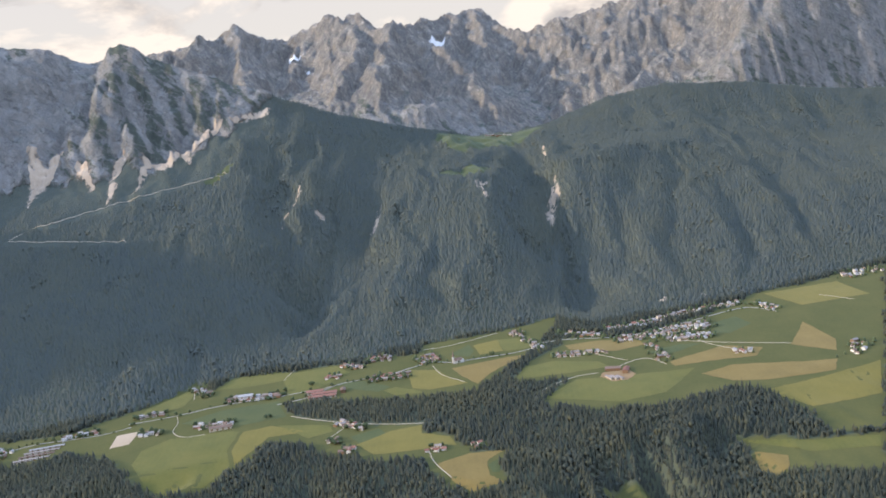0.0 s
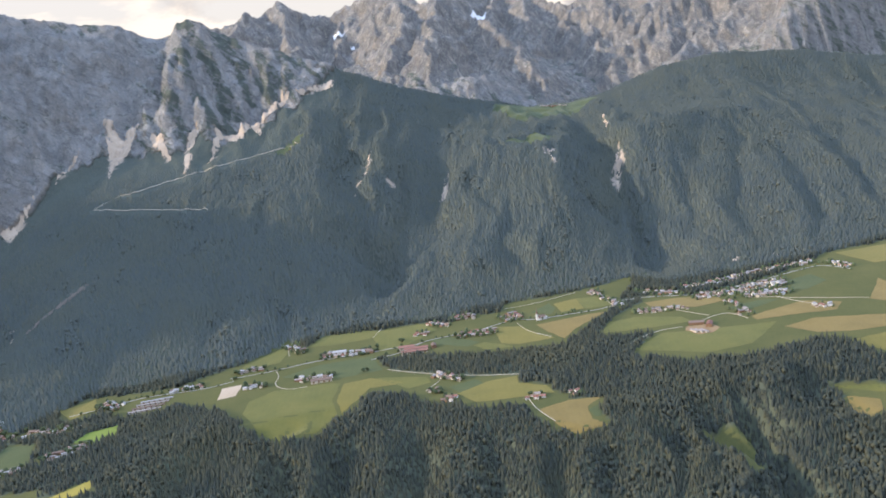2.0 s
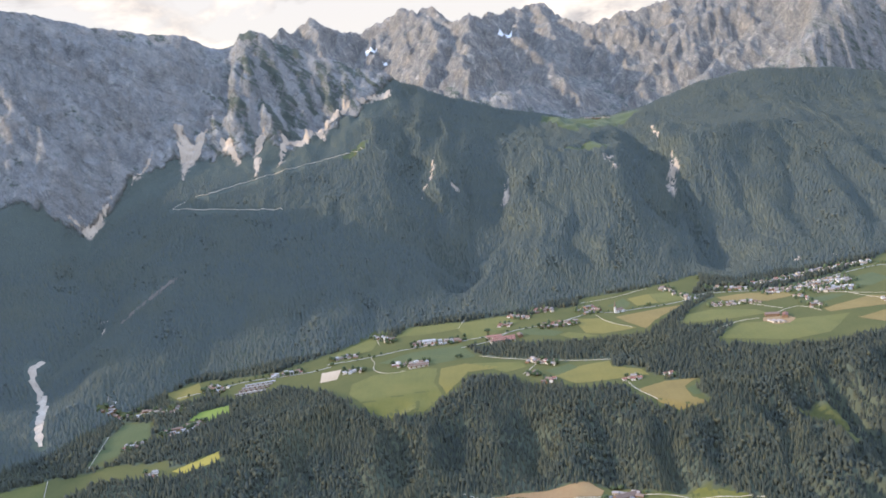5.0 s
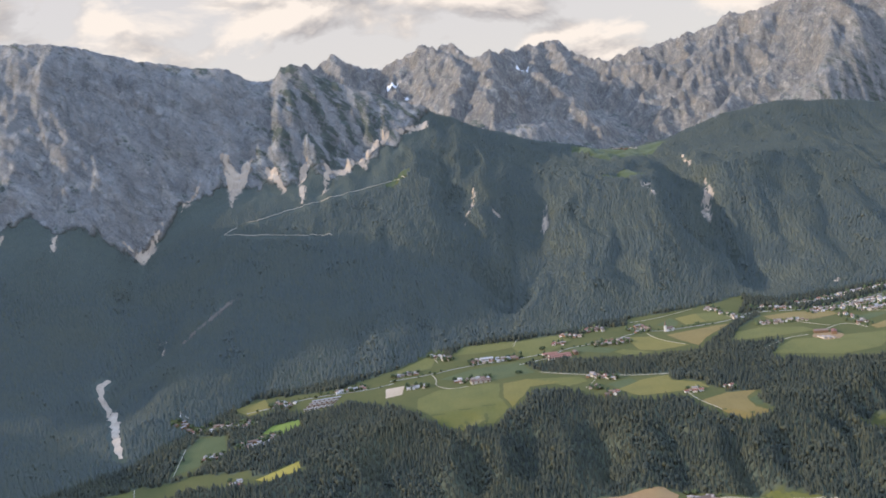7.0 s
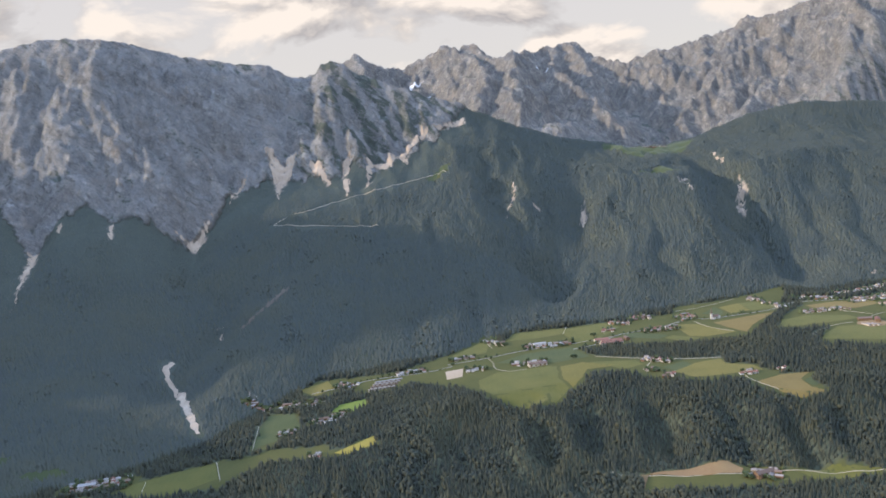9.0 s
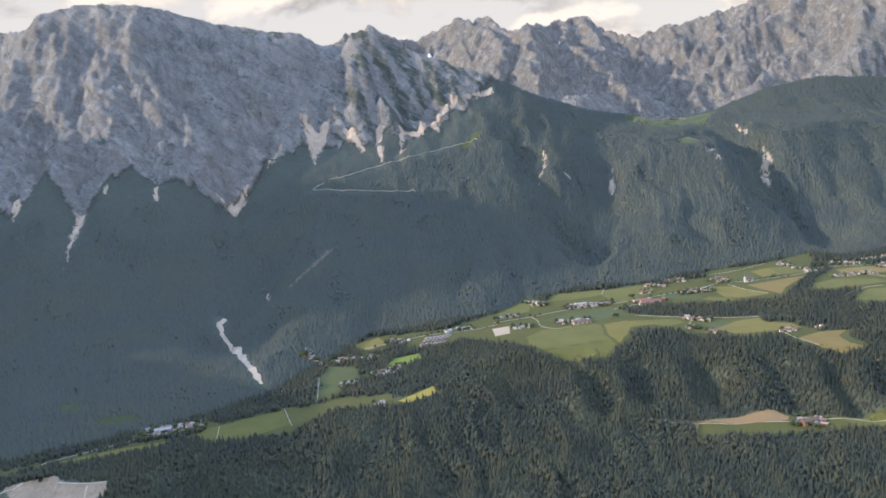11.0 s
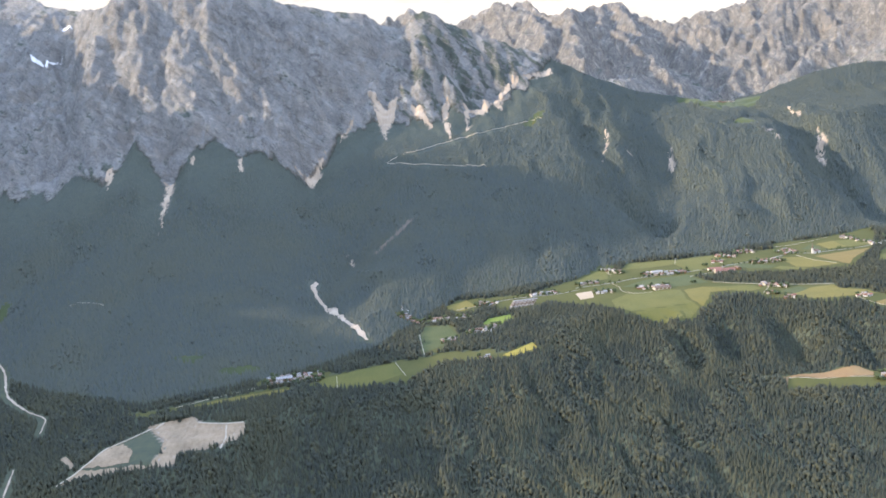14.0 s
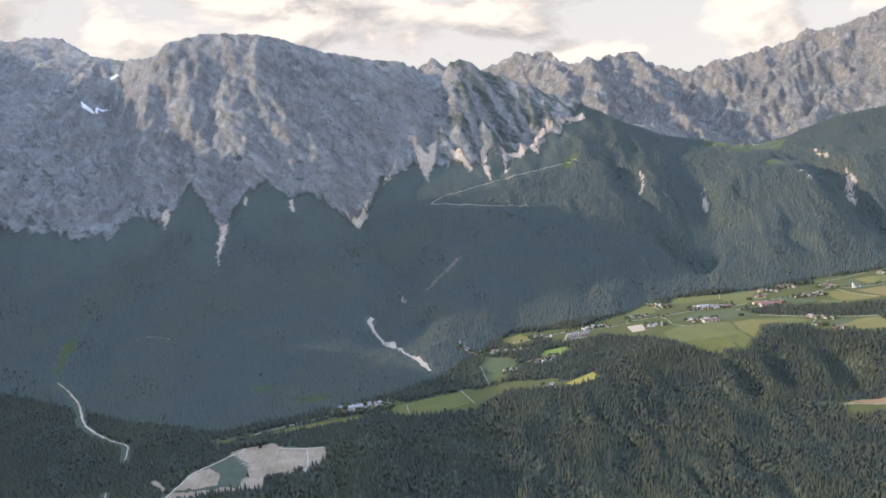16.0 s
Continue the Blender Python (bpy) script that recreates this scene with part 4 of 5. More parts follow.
FIELD_LOOKS = {
    "green": (material("pasture", field_shader((0.062, 0.066, 0.015), (0.082, 0.081, 0.018), (0.101, 0.091, 0.022))), "green pasture on the valley terrace"),
    "lush": (material("lush grass", field_shader((0.038, 0.052, 0.018), (0.049, 0.061, 0.020), (0.061, 0.070, 0.023))), "dark green lush meadow beside lighter fields"),
    "mown": (material("mown hay meadow", field_shader((0.092, 0.082, 0.018), (0.115, 0.096, 0.021), (0.133, 0.107, 0.026))), "yellowish green mown hay meadow"),
    "straw": (material("cut stubble", field_shader((0.114, 0.082, 0.024), (0.138, 0.098, 0.029), (0.157, 0.111, 0.035))), "straw-coloured freshly cut field"),
    "bright": (material("young grass", field_shader((0.085, 0.120, 0.018), (0.110, 0.145, 0.022), (0.128, 0.160, 0.027))), "bright green young grass plot"),
    "ripe": (material("ripe grain", field_shader((0.185, 0.150, 0.026), (0.215, 0.172, 0.031), (0.240, 0.192, 0.040))), "golden yellow ripe grain strip"),
    "sand": (material("bare pale soil", field_shader((0.27, 0.205, 0.135), (0.31, 0.24, 0.165), (0.35, 0.275, 0.195))), "bare sand-coloured riding ground"),
    "earth": (material("brown stubble", field_shader((0.155, 0.096, 0.047), (0.188, 0.118, 0.058), (0.205, 0.140, 0.066))), "reddish brown dry field below the woods"),
    "dug": (material("dug gravel", field_shader((0.135, 0.098, 0.062), (0.225, 0.166, 0.108), (0.32, 0.24, 0.162))), "tan dug ground of a gravel pit"),
    "alm": (material("mountain pasture", field_shader((0.036, 0.050, 0.021), (0.046, 0.060, 0.024), (0.058, 0.069, 0.027))), "dark green mountain pasture in a forest saddle"),
    "slip": (material("slipped brown earth", field_shader((0.085, 0.072, 0.058), (0.11, 0.092, 0.072), (0.14, 0.115, 0.09))), "old brown landslip scar in the forest"),
    "gravel": (material("river gravel", field_shader((0.24, 0.185, 0.135), (0.34, 0.27, 0.20), (0.45, 0.365, 0.28))), "pale gravel of a mountain torrent"),
    "snow": (material("old snow", field_shader((0.60, 0.59, 0.57), (0.66, 0.65, 0.63), (0.71, 0.70, 0.68))), "old snow left in a rocky hollow"),
    "scree": (material("limestone scree", field_shader((0.25, 0.192, 0.138), (0.335, 0.262, 0.19), (0.42, 0.335, 0.25))), "pale limestone scree fan below the cliffs"),
}


def resampled(pts, spacing, closed):
    out = []
    run = pts + pts[:1] if closed else pts
    for (ax, ay), (bx, by) in zip(run, run[1:]):
        n = max(1, int(math.hypot(bx - ax, by - ay) / spacing))
        out += [(ax + (bx - ax) * i / n, ay + (by - ay) * i / n) for i in range(n)]
    return out if closed else out + [pts[-1]]


def rounded(pts, closed=False, rounds=2):
    for _ in range(rounds):
        run = pts + pts[:1] if closed else pts
        cut = [] if closed else [pts[0]]
        for (ax, ay), (bx, by) in zip(run, run[1:]):
            cut += [(0.75 * ax + 0.25 * bx, 0.75 * ay + 0.25 * by), (0.25 * ax + 0.75 * bx, 0.25 * ay + 0.75 * by)]
        pts = cut if closed else cut + [pts[-1]]
    return pts


def field(kind, poly, lift, name="field", gap=5.0, fray=0.7):
    rim = np.array(resampled(poly, gap * 0.8, True))
    rx, ry = frayed(rim[:, 0], rim[:, 1], fray)
    if fray > 1:
        rx, ry = rx + 0.8 * fray * grad_noise(rx / 3.5, ry / 3.5, 7), ry + 1.2 * fray * grad_noise(rx / 3.5, ry / 3.5, 8)
    edge = list(zip(rx.tolist(), ry.tolist()))
    gx, gy = np.meshgrid(np.arange(min(rx), max(rx), gap), np.arange(min(ry), max(ry), gap))
    gx, gy = gx.ravel(), gy.ravel()
    ok = inside(gx, gy, edge) & (near_line(gx, gy, edge + edge[:1])[0] > gap * 0.4)
    pts = [Vector(p) for p in edge] + [Vector(p) for p in zip(gx[ok].tolist(), gy[ok].tolist())]
    n = len(edge)
    co, _, faces, *_ = delaunay_2d_cdt(pts, [(i, (i + 1) % n) for i in range(n)], [], 1, 1e-4)
    x, y = np.array([v.x for v in co]), np.array([v.y for v in co])
    z = height(x, y) + lift
    if fray > 2:
        mid = [(sum(x[i] for i in f) / len(f), sum(y[i] for i in f) / len(f)) for f in faces]
        mx, my = np.array([m[0] for m in mid]), np.array([m[1] for m in mid])
        ragged = 0.55 * fractal(mx / 7, my / 16, 43, 3) + 0.12 * near_line(mx, my, edge + edge[:1])[0]
        faces = [f for f, ok in zip(faces, ragged > -0.02) if ok]
    mat, label = FIELD_LOOKS[kind]
    ob = mesh_object(name, list(zip(x.tolist(), y.tolist(), z.tolist())), faces, mat, smooth=True)
    return tagged(ob, label, name.replace("_", " "), "fields of the terrace" if name == "field" else "bare slopes", "structure")


def way(name, pts, width, mat, label, lift=0.22):
    line = resampled(rounded(pts), 3.0, False)
    a = np.array(line)
    d = np.gradient(a, axis=0)
    d /= np.maximum(1e-6, np.hypot(d[:, 0], d[:, 1]))[:, None]
    side = np.stack([-d[:, 1], d[:, 0]], -1)
    wob = width * (0.5 + 0.08 * np.sin(np.arange(len(a)) * 1.7))[:, None]
    left, right = a + side * wob, a - side * wob
    z = height(a[:, 0], a[:, 1])
    zl, zr = np.maximum(height(left[:, 0], left[:, 1]), z - 0.3) + lift, np.maximum(height(right[:, 0], right[:, 1]), z - 0.3) + lift
    n = len(a)
    verts = [(*p, q) for p, q in zip(left.tolist(), zl.tolist())] + [(*p, q) for p, q in zip(right.tolist(), zr.tolist())]
    verts += [(v[0], v[1], v[2] - 0.5) for v in verts]
    faces = [(i, n + i, n + i + 1, i + 1) for i in range(n - 1)]
    faces += [(i + 1, 2 * n + i + 1, 2 * n + i, i) for i in range(n - 1)]
    faces += [(n + i, 3 * n + i, 3 * n + i + 1, n + i + 1) for i in range(n - 1)]
    return tagged(mesh_object(name, verts, faces, mat), label, "road", kind="structure")


def gravel_shader(n):
    p = place(n)
    k = n.math("MULTIPLY_ADD", n.noise(p, 0.3, 4.0, 0.6), 0.5, n.math("MULTIPLY", n.noise(p, 2.5, 4.0, 0.7), 0.5))
    return surface(n, n.ramp(k, [(0.35, (0.29, 0.25, 0.19)), (0.65, (0.42, 0.36, 0.28))]), 0.9, n.noise(p, 3.0), 0.4, 0.1, 0.2)


def asphalt_shader(n):
    p = place(n)
    k = n.math("MULTIPLY_ADD", n.noise(p, 0.15, 4.0, 0.6), 0.5, n.math("MULTIPLY", n.noise(p, 3.0, 4.0, 0.7), 0.5))
    return surface(n, n.ramp(k, [(0.35, (0.21, 0.195, 0.175)), (0.65, (0.31, 0.29, 0.26))]), 0.85, n.noise(p, 4.0), 0.3, 0.05, 0.3)


GRAVEL, ASPHALT = material("pale gravel", gravel_shader), material("worn pale asphalt", asphalt_shader)
for kind, poly in FIELDS_EAST + FIELDS_VILLAGE + FIELDS_MIDDLE + FIELDS_WEST:
    field(kind, poly, 0.12 if kind != "earth" else 0.5)
for key in ("alm", "alm_low", "glade", "glade_a", "glade_b", "glade_c"):
    field("alm", OPEN[key], 0.5, "mountain_meadow", 5.0, 2.0)
for poly in SCREES + CHUTES:
    field("scree", poly, 0.9, "scree_slope", 1.8, 2.6)
for poly in SCARS:
    mx, my = sum(p[0] for p in poly) / len(poly), sum(p[1] for p in poly) / len(poly)
    field("scree", [(mx + 0.42 * (x - mx), my + 0.9 * (y - my)) for x, y in poly], 0.9, "rock_scar", 1.8, 2.8)
field("slip", LANDSLIP, 0.9, "rock_scar", 1.8, 2.6)
for poly in SNOWS:
    field("snow", poly, 1.5, "snow_patch", 3.0, 1.6)
def ribbon(name, pts, width, seed):
    """A winding strip of gravel of uneven width that runs out at both ends."""
    r = random.Random(seed)
    line = resampled(rounded(pts), 4.0, False)
    half = [width * (0.15 + 0.85 * math.sin(math.pi * (i + 0.5) / len(line)) ** 0.6) * r.uniform(0.55, 1.3) for i in range(len(line))]
    rim = [(x - h, y - 0.4 * h) for (x, y), h in zip(line, half)] + [(x + h, y + 0.4 * h) for (x, y), h in zip(line, half)][::-1]
    field("gravel", rim, 0.7, name, 2.2, 0.6)


ribbon("gravel_bed", GRAVEL_BED, 4.8, 1)
for i, pts in enumerate(STREAMS):
    ribbon("gravel_stream", pts, 1.1 - 0.3 * i, 3 + i)
for poly in PIT_STRIPS:
    field("dug", poly, 0.5, "gravel_pit", 2.4, 1.6)
field("dug", PIT, 0.5, "gravel_pit", 2.2, 0.8)
for pts in PIT_ROADS:
    way("pit_road", pts, 1.3, GRAVEL, "pale haul road of the gravel pit", 0.8)
for i, pts in enumerate(LANES):
    way("road", pts, 1.05 if i in (0, 4) else 0.6, ASPHALT if i in (0, 4) else GRAVEL, "pale winding country road between fields")
for i, pts in enumerate(WAYS):
    way("road", pts, 0.95 if i in (2, 9) else 0.55, ASPHALT if i in (2, 9) else GRAVEL, "narrow pale farm lane across the meadows")
for i, pts in enumerate(TRACKS):
    way("forest_track", pts, 0.5 if i < 6 else 0.65, GRAVEL, "pale gravel track cut along the slope", 0.22 if i < 6 else 1.2)


# ---- buildings ----
def plaster_shader(colour):
    def build(n):
        p = place(n)
        k = n.math("MULTIPLY_ADD", n.noise(p, 0.4, 4.0, 0.6), 0.6, n.math("MULTIPLY", n.noise(p, 4.0, 3.0, 0.6), 0.4))
        dirt = n.mix(n.grade(k, 0.35, 0.7), (*[c * 0.8 for c in colour], 1), (*colour, 1))
        return surface(n, dirt, 0.85, k, 0.2, 0.05, 0.2)
    return build


def roof_shader(a, b):
    def build(n):
        p = place(n)
        one = n.add("ShaderNodeObjectInfo").outputs["Random"]
        k = n.math("MULTIPLY_ADD", n.noise(p, 0.9, 5.0, 0.65), 0.6, n.math("MULTIPLY", one, 0.4))
        rows = n.add("ShaderNodeTexWave", {"Vector": stretched(n, 0.0, 0.0, 1.0), "Scale": 3.0, "Distortion": 0.6}).outputs[1]
        return surface(n, n.ramp(k, [(0.25, a), (0.75, b)]), 0.75, rows, 0.4, 0.05, 0.3)
    return build


WALLS = [material("white plaster", plaster_shader((0.62, 0.60, 0.56))), material("cream plaster", plaster_shader((0.56, 0.50, 0.40))),
         material("dark larch boards", plaster_shader((0.20, 0.125, 0.075)))]
ROOFS = [material("red clay tiles", roof_shader((0.14, 0.060, 0.042), (0.22, 0.105, 0.075))),
         material("brown tiles", roof_shader((0.095, 0.062, 0.046), (0.18, 0.122, 0.09))),
         material("grey sheet roof", roof_shader((0.17, 0.165, 0.165), (0.30, 0.285, 0.27))),
         material("weathered shingles", roof_shader((0.13, 0.112, 0.098), (0.25, 0.21, 0.185)))]
GLASS = material("window glass", lambda n: surface(n, (0.03, 0.035, 0.04, 1), 0.08, spec=0.6))
TIMBER = material("brown timber", plaster_shader((0.22, 0.13, 0.07)))
STONE = material("chimney masonry", plaster_shader((0.45, 0.40, 0.36)))


def box_data(name, x0, x1, y0, y1, z0, z1, mat):
    me = bpy.data.meshes.new(name)
    v = [(x, y, z) for z in (z0, z1) for x, y in ((x0, y0), (x1, y0), (x1, y1), (x0, y1))]
    me.from_pydata(v, [], [(3, 2, 1, 0), (4, 5, 6, 7), (0, 1, 5, 4), (1, 2, 6, 5), (2, 3, 7, 6), (3, 0, 4, 7)])
    me.materials.append(mat)
    return me


def child(name, me, parent, label=""):
    ob = new(name, me)
    ob.parent = parent
    return tagged(ob, label)


def gable_walls(length, depth, eave, ridge, mat):
    a, b = length / 2, depth / 2
    v = [(-a, -b, -1.2), (a, -b, -1.2), (a, b, -1.2), (-a, b, -1.2), (-a, -b, eave), (a, -b, eave), (a, b, eave), (-a, b, eave),
         (-a, 0, ridge), (a, 0, ridge)]
    me = bpy.data.meshes.new("wall")
    me.from_pydata(v, [], [(0, 1, 5, 4), (2, 3, 7, 6), (1, 2, 6, 9, 5), (3, 0, 4, 8, 7), (3, 2, 1, 0)])
    me.materials.append(mat)
    return me


def gable_roof(length, depth, eave, ridge, mat, over=0.5, thick=0.22):
    a, b = length / 2 + over, depth / 2 + over
    drop = (ridge - eave) / (depth / 2) * over
    prof = [(-b, eave - drop), (0, ridge), (b, eave - drop), (b, eave - drop + thick), (0, ridge + thick), (-b, eave - drop + thick)]
    v = [(x, y, z) for x in (-a, a) for y, z in prof]
    n = len(prof)
    faces = [(i, (i + 1) % n, n + (i + 1) % n, n + i) for i in range(n)] + [(0, 5, 4, 1), (1, 4, 3, 2), (6, 7, 10, 11), (7, 8, 9, 10)]
    me = bpy.data.meshes.new("roof")
    me.from_pydata(v, [], faces)
    me.materials.append(mat)
    return me


def house(length, depth, eave, pitch, wall, roof, label, barn=False, balcony=False):
    root = tagged(new("barn" if barn else "house"), label, "barn" if barn else "house", "farm buildings" if barn else "houses of the villages")
    ridge = eave + depth / 2 * pitch
    child("wall", gable_walls(length, depth, eave, ridge - 0.05, wall), root)
    child("roof", gable_roof(length, depth, eave, ridge, roof), root)
    if barn:
        child("door", box_data("door", -0.9, 0.9, -depth / 2 - 0.06, -depth / 2 + 0.05, -0.2, min(2.0, eave - 0.2), TIMBER), root, "wide brown timber barn door")
        return root
    child("chimney", box_data("chimney", length * 0.18, length * 0.18 + 0.5, 0.3, 0.8, ridge - 1.0, ridge + 0.7, STONE), root)
    child("door", box_data("door", -0.3, 0.35, -depth / 2 - 0.05, -depth / 2 + 0.05, -0.1, 1.1, TIMBER), root)
    pane = box_data("window", -0.28, 0.28, -0.05, 0.05, 0.0, 0.75, GLASS)
    for x in (-0.34, 0.3):
        for zf in ((0.45,) if eave < 2.2 else (0.3, 1.65)):
            for side in (-1, 1):
                w = child("window", pane, root)
                w.location = (x * length, side * depth / 2, zf)
    if balcony:
        child("balcony", box_data("balcony", -length * 0.42, length * 0.42, -depth / 2 - 0.7, -depth / 2 - 0.02, 1.35, 1.75, TIMBER), root, "dark timber balcony")
    return root


def ground_z(x, y):
    return float(height(np.array([x]), np.array([y]))[0])


def stand(x, y, turn, sink=0.0):
    return pose(x, y, ground_z(x, y) - sink, 0, 0, turn)


HOUSE_SIZE = 0.62
KINDS = [house(6.4, 5.0, 2.7, 0.50, WALLS[0], ROOFS[1], "white plastered house with a brown tiled gable roof", balcony=True),
         house(5.6, 4.8, 2.6, 0.55, WALLS[0], ROOFS[0], "white house with a red tiled gable roof"),
         house(7.6, 5.6, 2.9, 0.42, WALLS[1], ROOFS[3], "cream farmhouse with a weathered shallow roof", balcony=True),
         house(6.0, 5.2, 3.0, 0.30, WALLS[0], ROOFS[2], "white house with a flat-pitched pale grey roof"),
         house(4.6, 4.0, 2.0, 0.55, WALLS[1], ROOFS[1], "small cream house with a brown gable roof"),
         house(8.6, 5.4, 2.6, 0.45, WALLS[2], ROOFS[1], "long dark timber barn with a brown roof", barn=True),
         house(9.5, 5.6, 2.6, 0.40, WALLS[2], ROOFS[3], "large weathered timber barn beside farmhouses", barn=True)]
BUILT, FIRST = [], [True] * len(KINDS)


def put_house(k, m):
    if FIRST[k]:
        FIRST[k] = False
        KINDS[k].matrix_basis = m
    else:
        copy_thing(KINDS[k], m).matrix_basis = m


def settle(rows, mix, seed):
    r = random.Random(seed)
    for ax, ay, bx, by, wide, many in rows:
        turn = math.degrees(math.atan2(by - ay, bx - ax))
        made = tries = 0
        while made < many * 1.65 and tries < many * 40:
            tries += 1
            k, s = r.random(), r.uniform(-1, 1) * wide
            n = max(1.0, math.hypot(bx - ax, by - ay))
            x, y = ax + k * (bx - ax) - s * (by - ay) / n, ay + k * (by - ay) + s * (bx - ax) / n
            if all(math.hypot(x - p, y - q) > 5.0 for p, q in BUILT):
                BUILT.append((x, y))
                put_house(r.choice(mix), stand(x, y, turn + r.choice((0, 90, 0)) + r.uniform(-14, 14)) @ Matrix.Scale(HOUSE_SIZE * r.uniform(0.85, 1.2), 4))
                made += 1


settle(HOUSES_EAST, [0, 0, 1, 3, 4, 2, 0, 4, 3, 6, 2], 11)
settle(HOUSES_VILLAGE, [0, 1, 1, 2, 4, 5, 6], 12)
settle(HOUSES_WEST, [0, 2, 3, 4, 5, 6, 1, 3], 13)
settle(HOUSES_HIGH_AND_LOW, [5, 6, 2], 14)


def church(x, y, turn, label, spire, roof, size=0.7):
    root = tagged(new("church"), label, "church")
    child("nave", gable_walls(11, 5.5, 4.2, 6.9, WALLS[0]), root)
    child("nave_roof", gable_roof(11, 5.5, 4.2, 7.0, roof, 0.35), root)
    child("choir", box_data("choir", 5.4, 8.2, -2.1, 2.1, -1, 4.0, WALLS[0]), root)
    tower = child("tower", box_data("tower", -8.2, -5.3, -1.5, 1.5, -1, 9.5, WALLS[0]), root)
    a, h = 1.8, spire
    me = bpy.data.meshes.new("spire")
    v = [(-6.75 + a * math.cos(t * math.pi / 4 + math.pi / 8), a * math.sin(t * math.pi / 4 + math.pi / 8), 9.4) for t in range(8)]
    v += [(-6.75 + 0.9 * math.cos(t * math.pi / 4 + math.pi / 8), 0.9 * math.sin(t * math.pi / 4 + math.pi / 8), 9.4 + h * 0.35) for t in range(8)]
    me.from_pydata(v + [(-6.75, 0, 9.4 + h)], [], [(i, (i + 1) % 8, 8 + (i + 1) % 8, 8 + i) for i in range(8)] + [(8 + i, 8 + (i + 1) % 8, 16) for i in range(8)])
    me.materials.append(roof)
    child("spire", me, root, "pointed church spire")
    pane = box_data("window", -0.35, 0.35, -0.06, 0.06, 0, 2.0, GLASS)
    for wx in (-3.5, -0.5, 2.5):
        for side in (-1, 1):
            child("window", pane, root).location = (wx, side * 2.75, 1.6)
    for side in (-1, 1):
        child("belfry_opening", box_data("belfry_opening", -0.4, 0.4, -0.05, 0.05, 0, 1.3, GLASS), tower).location = (-6.75, side * 1.52, 7.2)
    root.matrix_basis = stand(x, y, turn) @ Matrix.Scale(size, 4)
    return root


church(-9, 852, 12, "white village church with a slim tower", 11.0, ROOFS[1])
church(-535, 738, -10, "small white church with a pointed tower at the forest edge", 8.0, ROOFS[2], 0.5)


def long_hall(name, x, y, turn, length, depth, eave, pitch, wall, roof, label):
    root = tagged(new(name), label, "farm building", "large farm buildings")
    child("wall", gable_walls(length, depth, eave, eave + depth / 2 * pitch - 0.05, wall), root)
    child("roof", gable_roof(length, depth, eave, eave + depth / 2 * pitch, roof, 0.4), root)
    n = max(2, int(length / 5))
    gate = box_data("gate", -0.9, 0.9, -0.06, 0.06, 0, eave * 0.75, TIMBER)
    for i in range(n):
        child("gate", gate, root).location = ((i + 0.5) / n * length - length / 2, -depth / 2, 0)
    root.matrix_basis = stand(x, y, turn)
    return root


for i, (dx, dy, ln) in enumerate(((0, 0, 26), (1, 7.5, 24), (-9, 14, 16))):
    long_hall("stable_hall", -141 + dx, 802 + dy, 8, ln, 6, 2.4, 0.35, WALLS[1], ROOFS[0], "long low hall with a bright red tiled roof")
long_hall("stable_hall", -122, 812, 98, 9, 4.6, 2.4, 0.45, WALLS[2], ROOFS[1], "dark timber hall beside long red roofs")
for i in range(3):
    long_hall("stable_hall", 127 + 4.6 * i, 765 - 1.2 * i, 112, 10, 2.2, 1.4, 0.3, WALLS[1], ROOFS[3], "pale low stable wing of the large farm")
long_hall("stable_hall", 134, 783, -8, 14, 5.0, 2.4, 0.45, WALLS[2], ROOFS[1], "large brown-roofed farm hall on the meadow")
long_hall("stable_hall", 145, 777, 70, 12, 5, 2.4, 0.4, WALLS[2], ROOFS[0], "red-roofed timber hall of the large farm")
field("earth", [(120, 770), (128, 757), (142, 756), (152, 768), (146, 780), (124, 779)], 0.3, "yard", 3.0, 1.2)
for i in range(4):
    long_hall("nursery_shed", -398 + 2 * i, 745 + 6.5 * i, 16, 30, 2.8, 1.3, 0.3, WALLS[1], ROOFS[(3, 1, 3, 2)[i]], "long low pale nursery shed in a row")
long_hall("barn_hall", -229, 759, 8, 20, 6.0, 2.4, 0.42, WALLS[1], ROOFS[1], "long farm hall with a brown roof and cream front")
long_hall("barn_hall", -220, 825, 6, 14, 6.5, 3.2, 0.25, WALLS[0], ROOFS[2], "white commercial hall beside the road")
long_hall("barn_hall", -66, 532, 20, 20, 7, 3.0, 0.42, WALLS[2], ROOFS[1], "brown-roofed farm hall below the woods")
long_hall("barn_hall", -650, 578, 12, 15, 6.5, 3.2, 0.35, WALLS[0], ROOFS[2], "white farm hall with a grey roof")
# ---- single trees ----
def bark_shader(n):
    p = place(n)
    return surface(n, n.ramp(n.noise(p, 2.0, 5.0, 0.7), [(0.3, (0.07, 0.05, 0.035)), (0.7, (0.16, 0.12, 0.09))]), 0.9, n.noise(p, 6.0), 0.5, 0.1, 0.2)


BARK = material("bark", bark_shader)
BROADLEAF = material("broad leaves", leaf_shader((0.04, 0.058, 0.032), (0.055, 0.075, 0.036), (0.075, 0.094, 0.04), (0.09, 0.10, 0.042)))


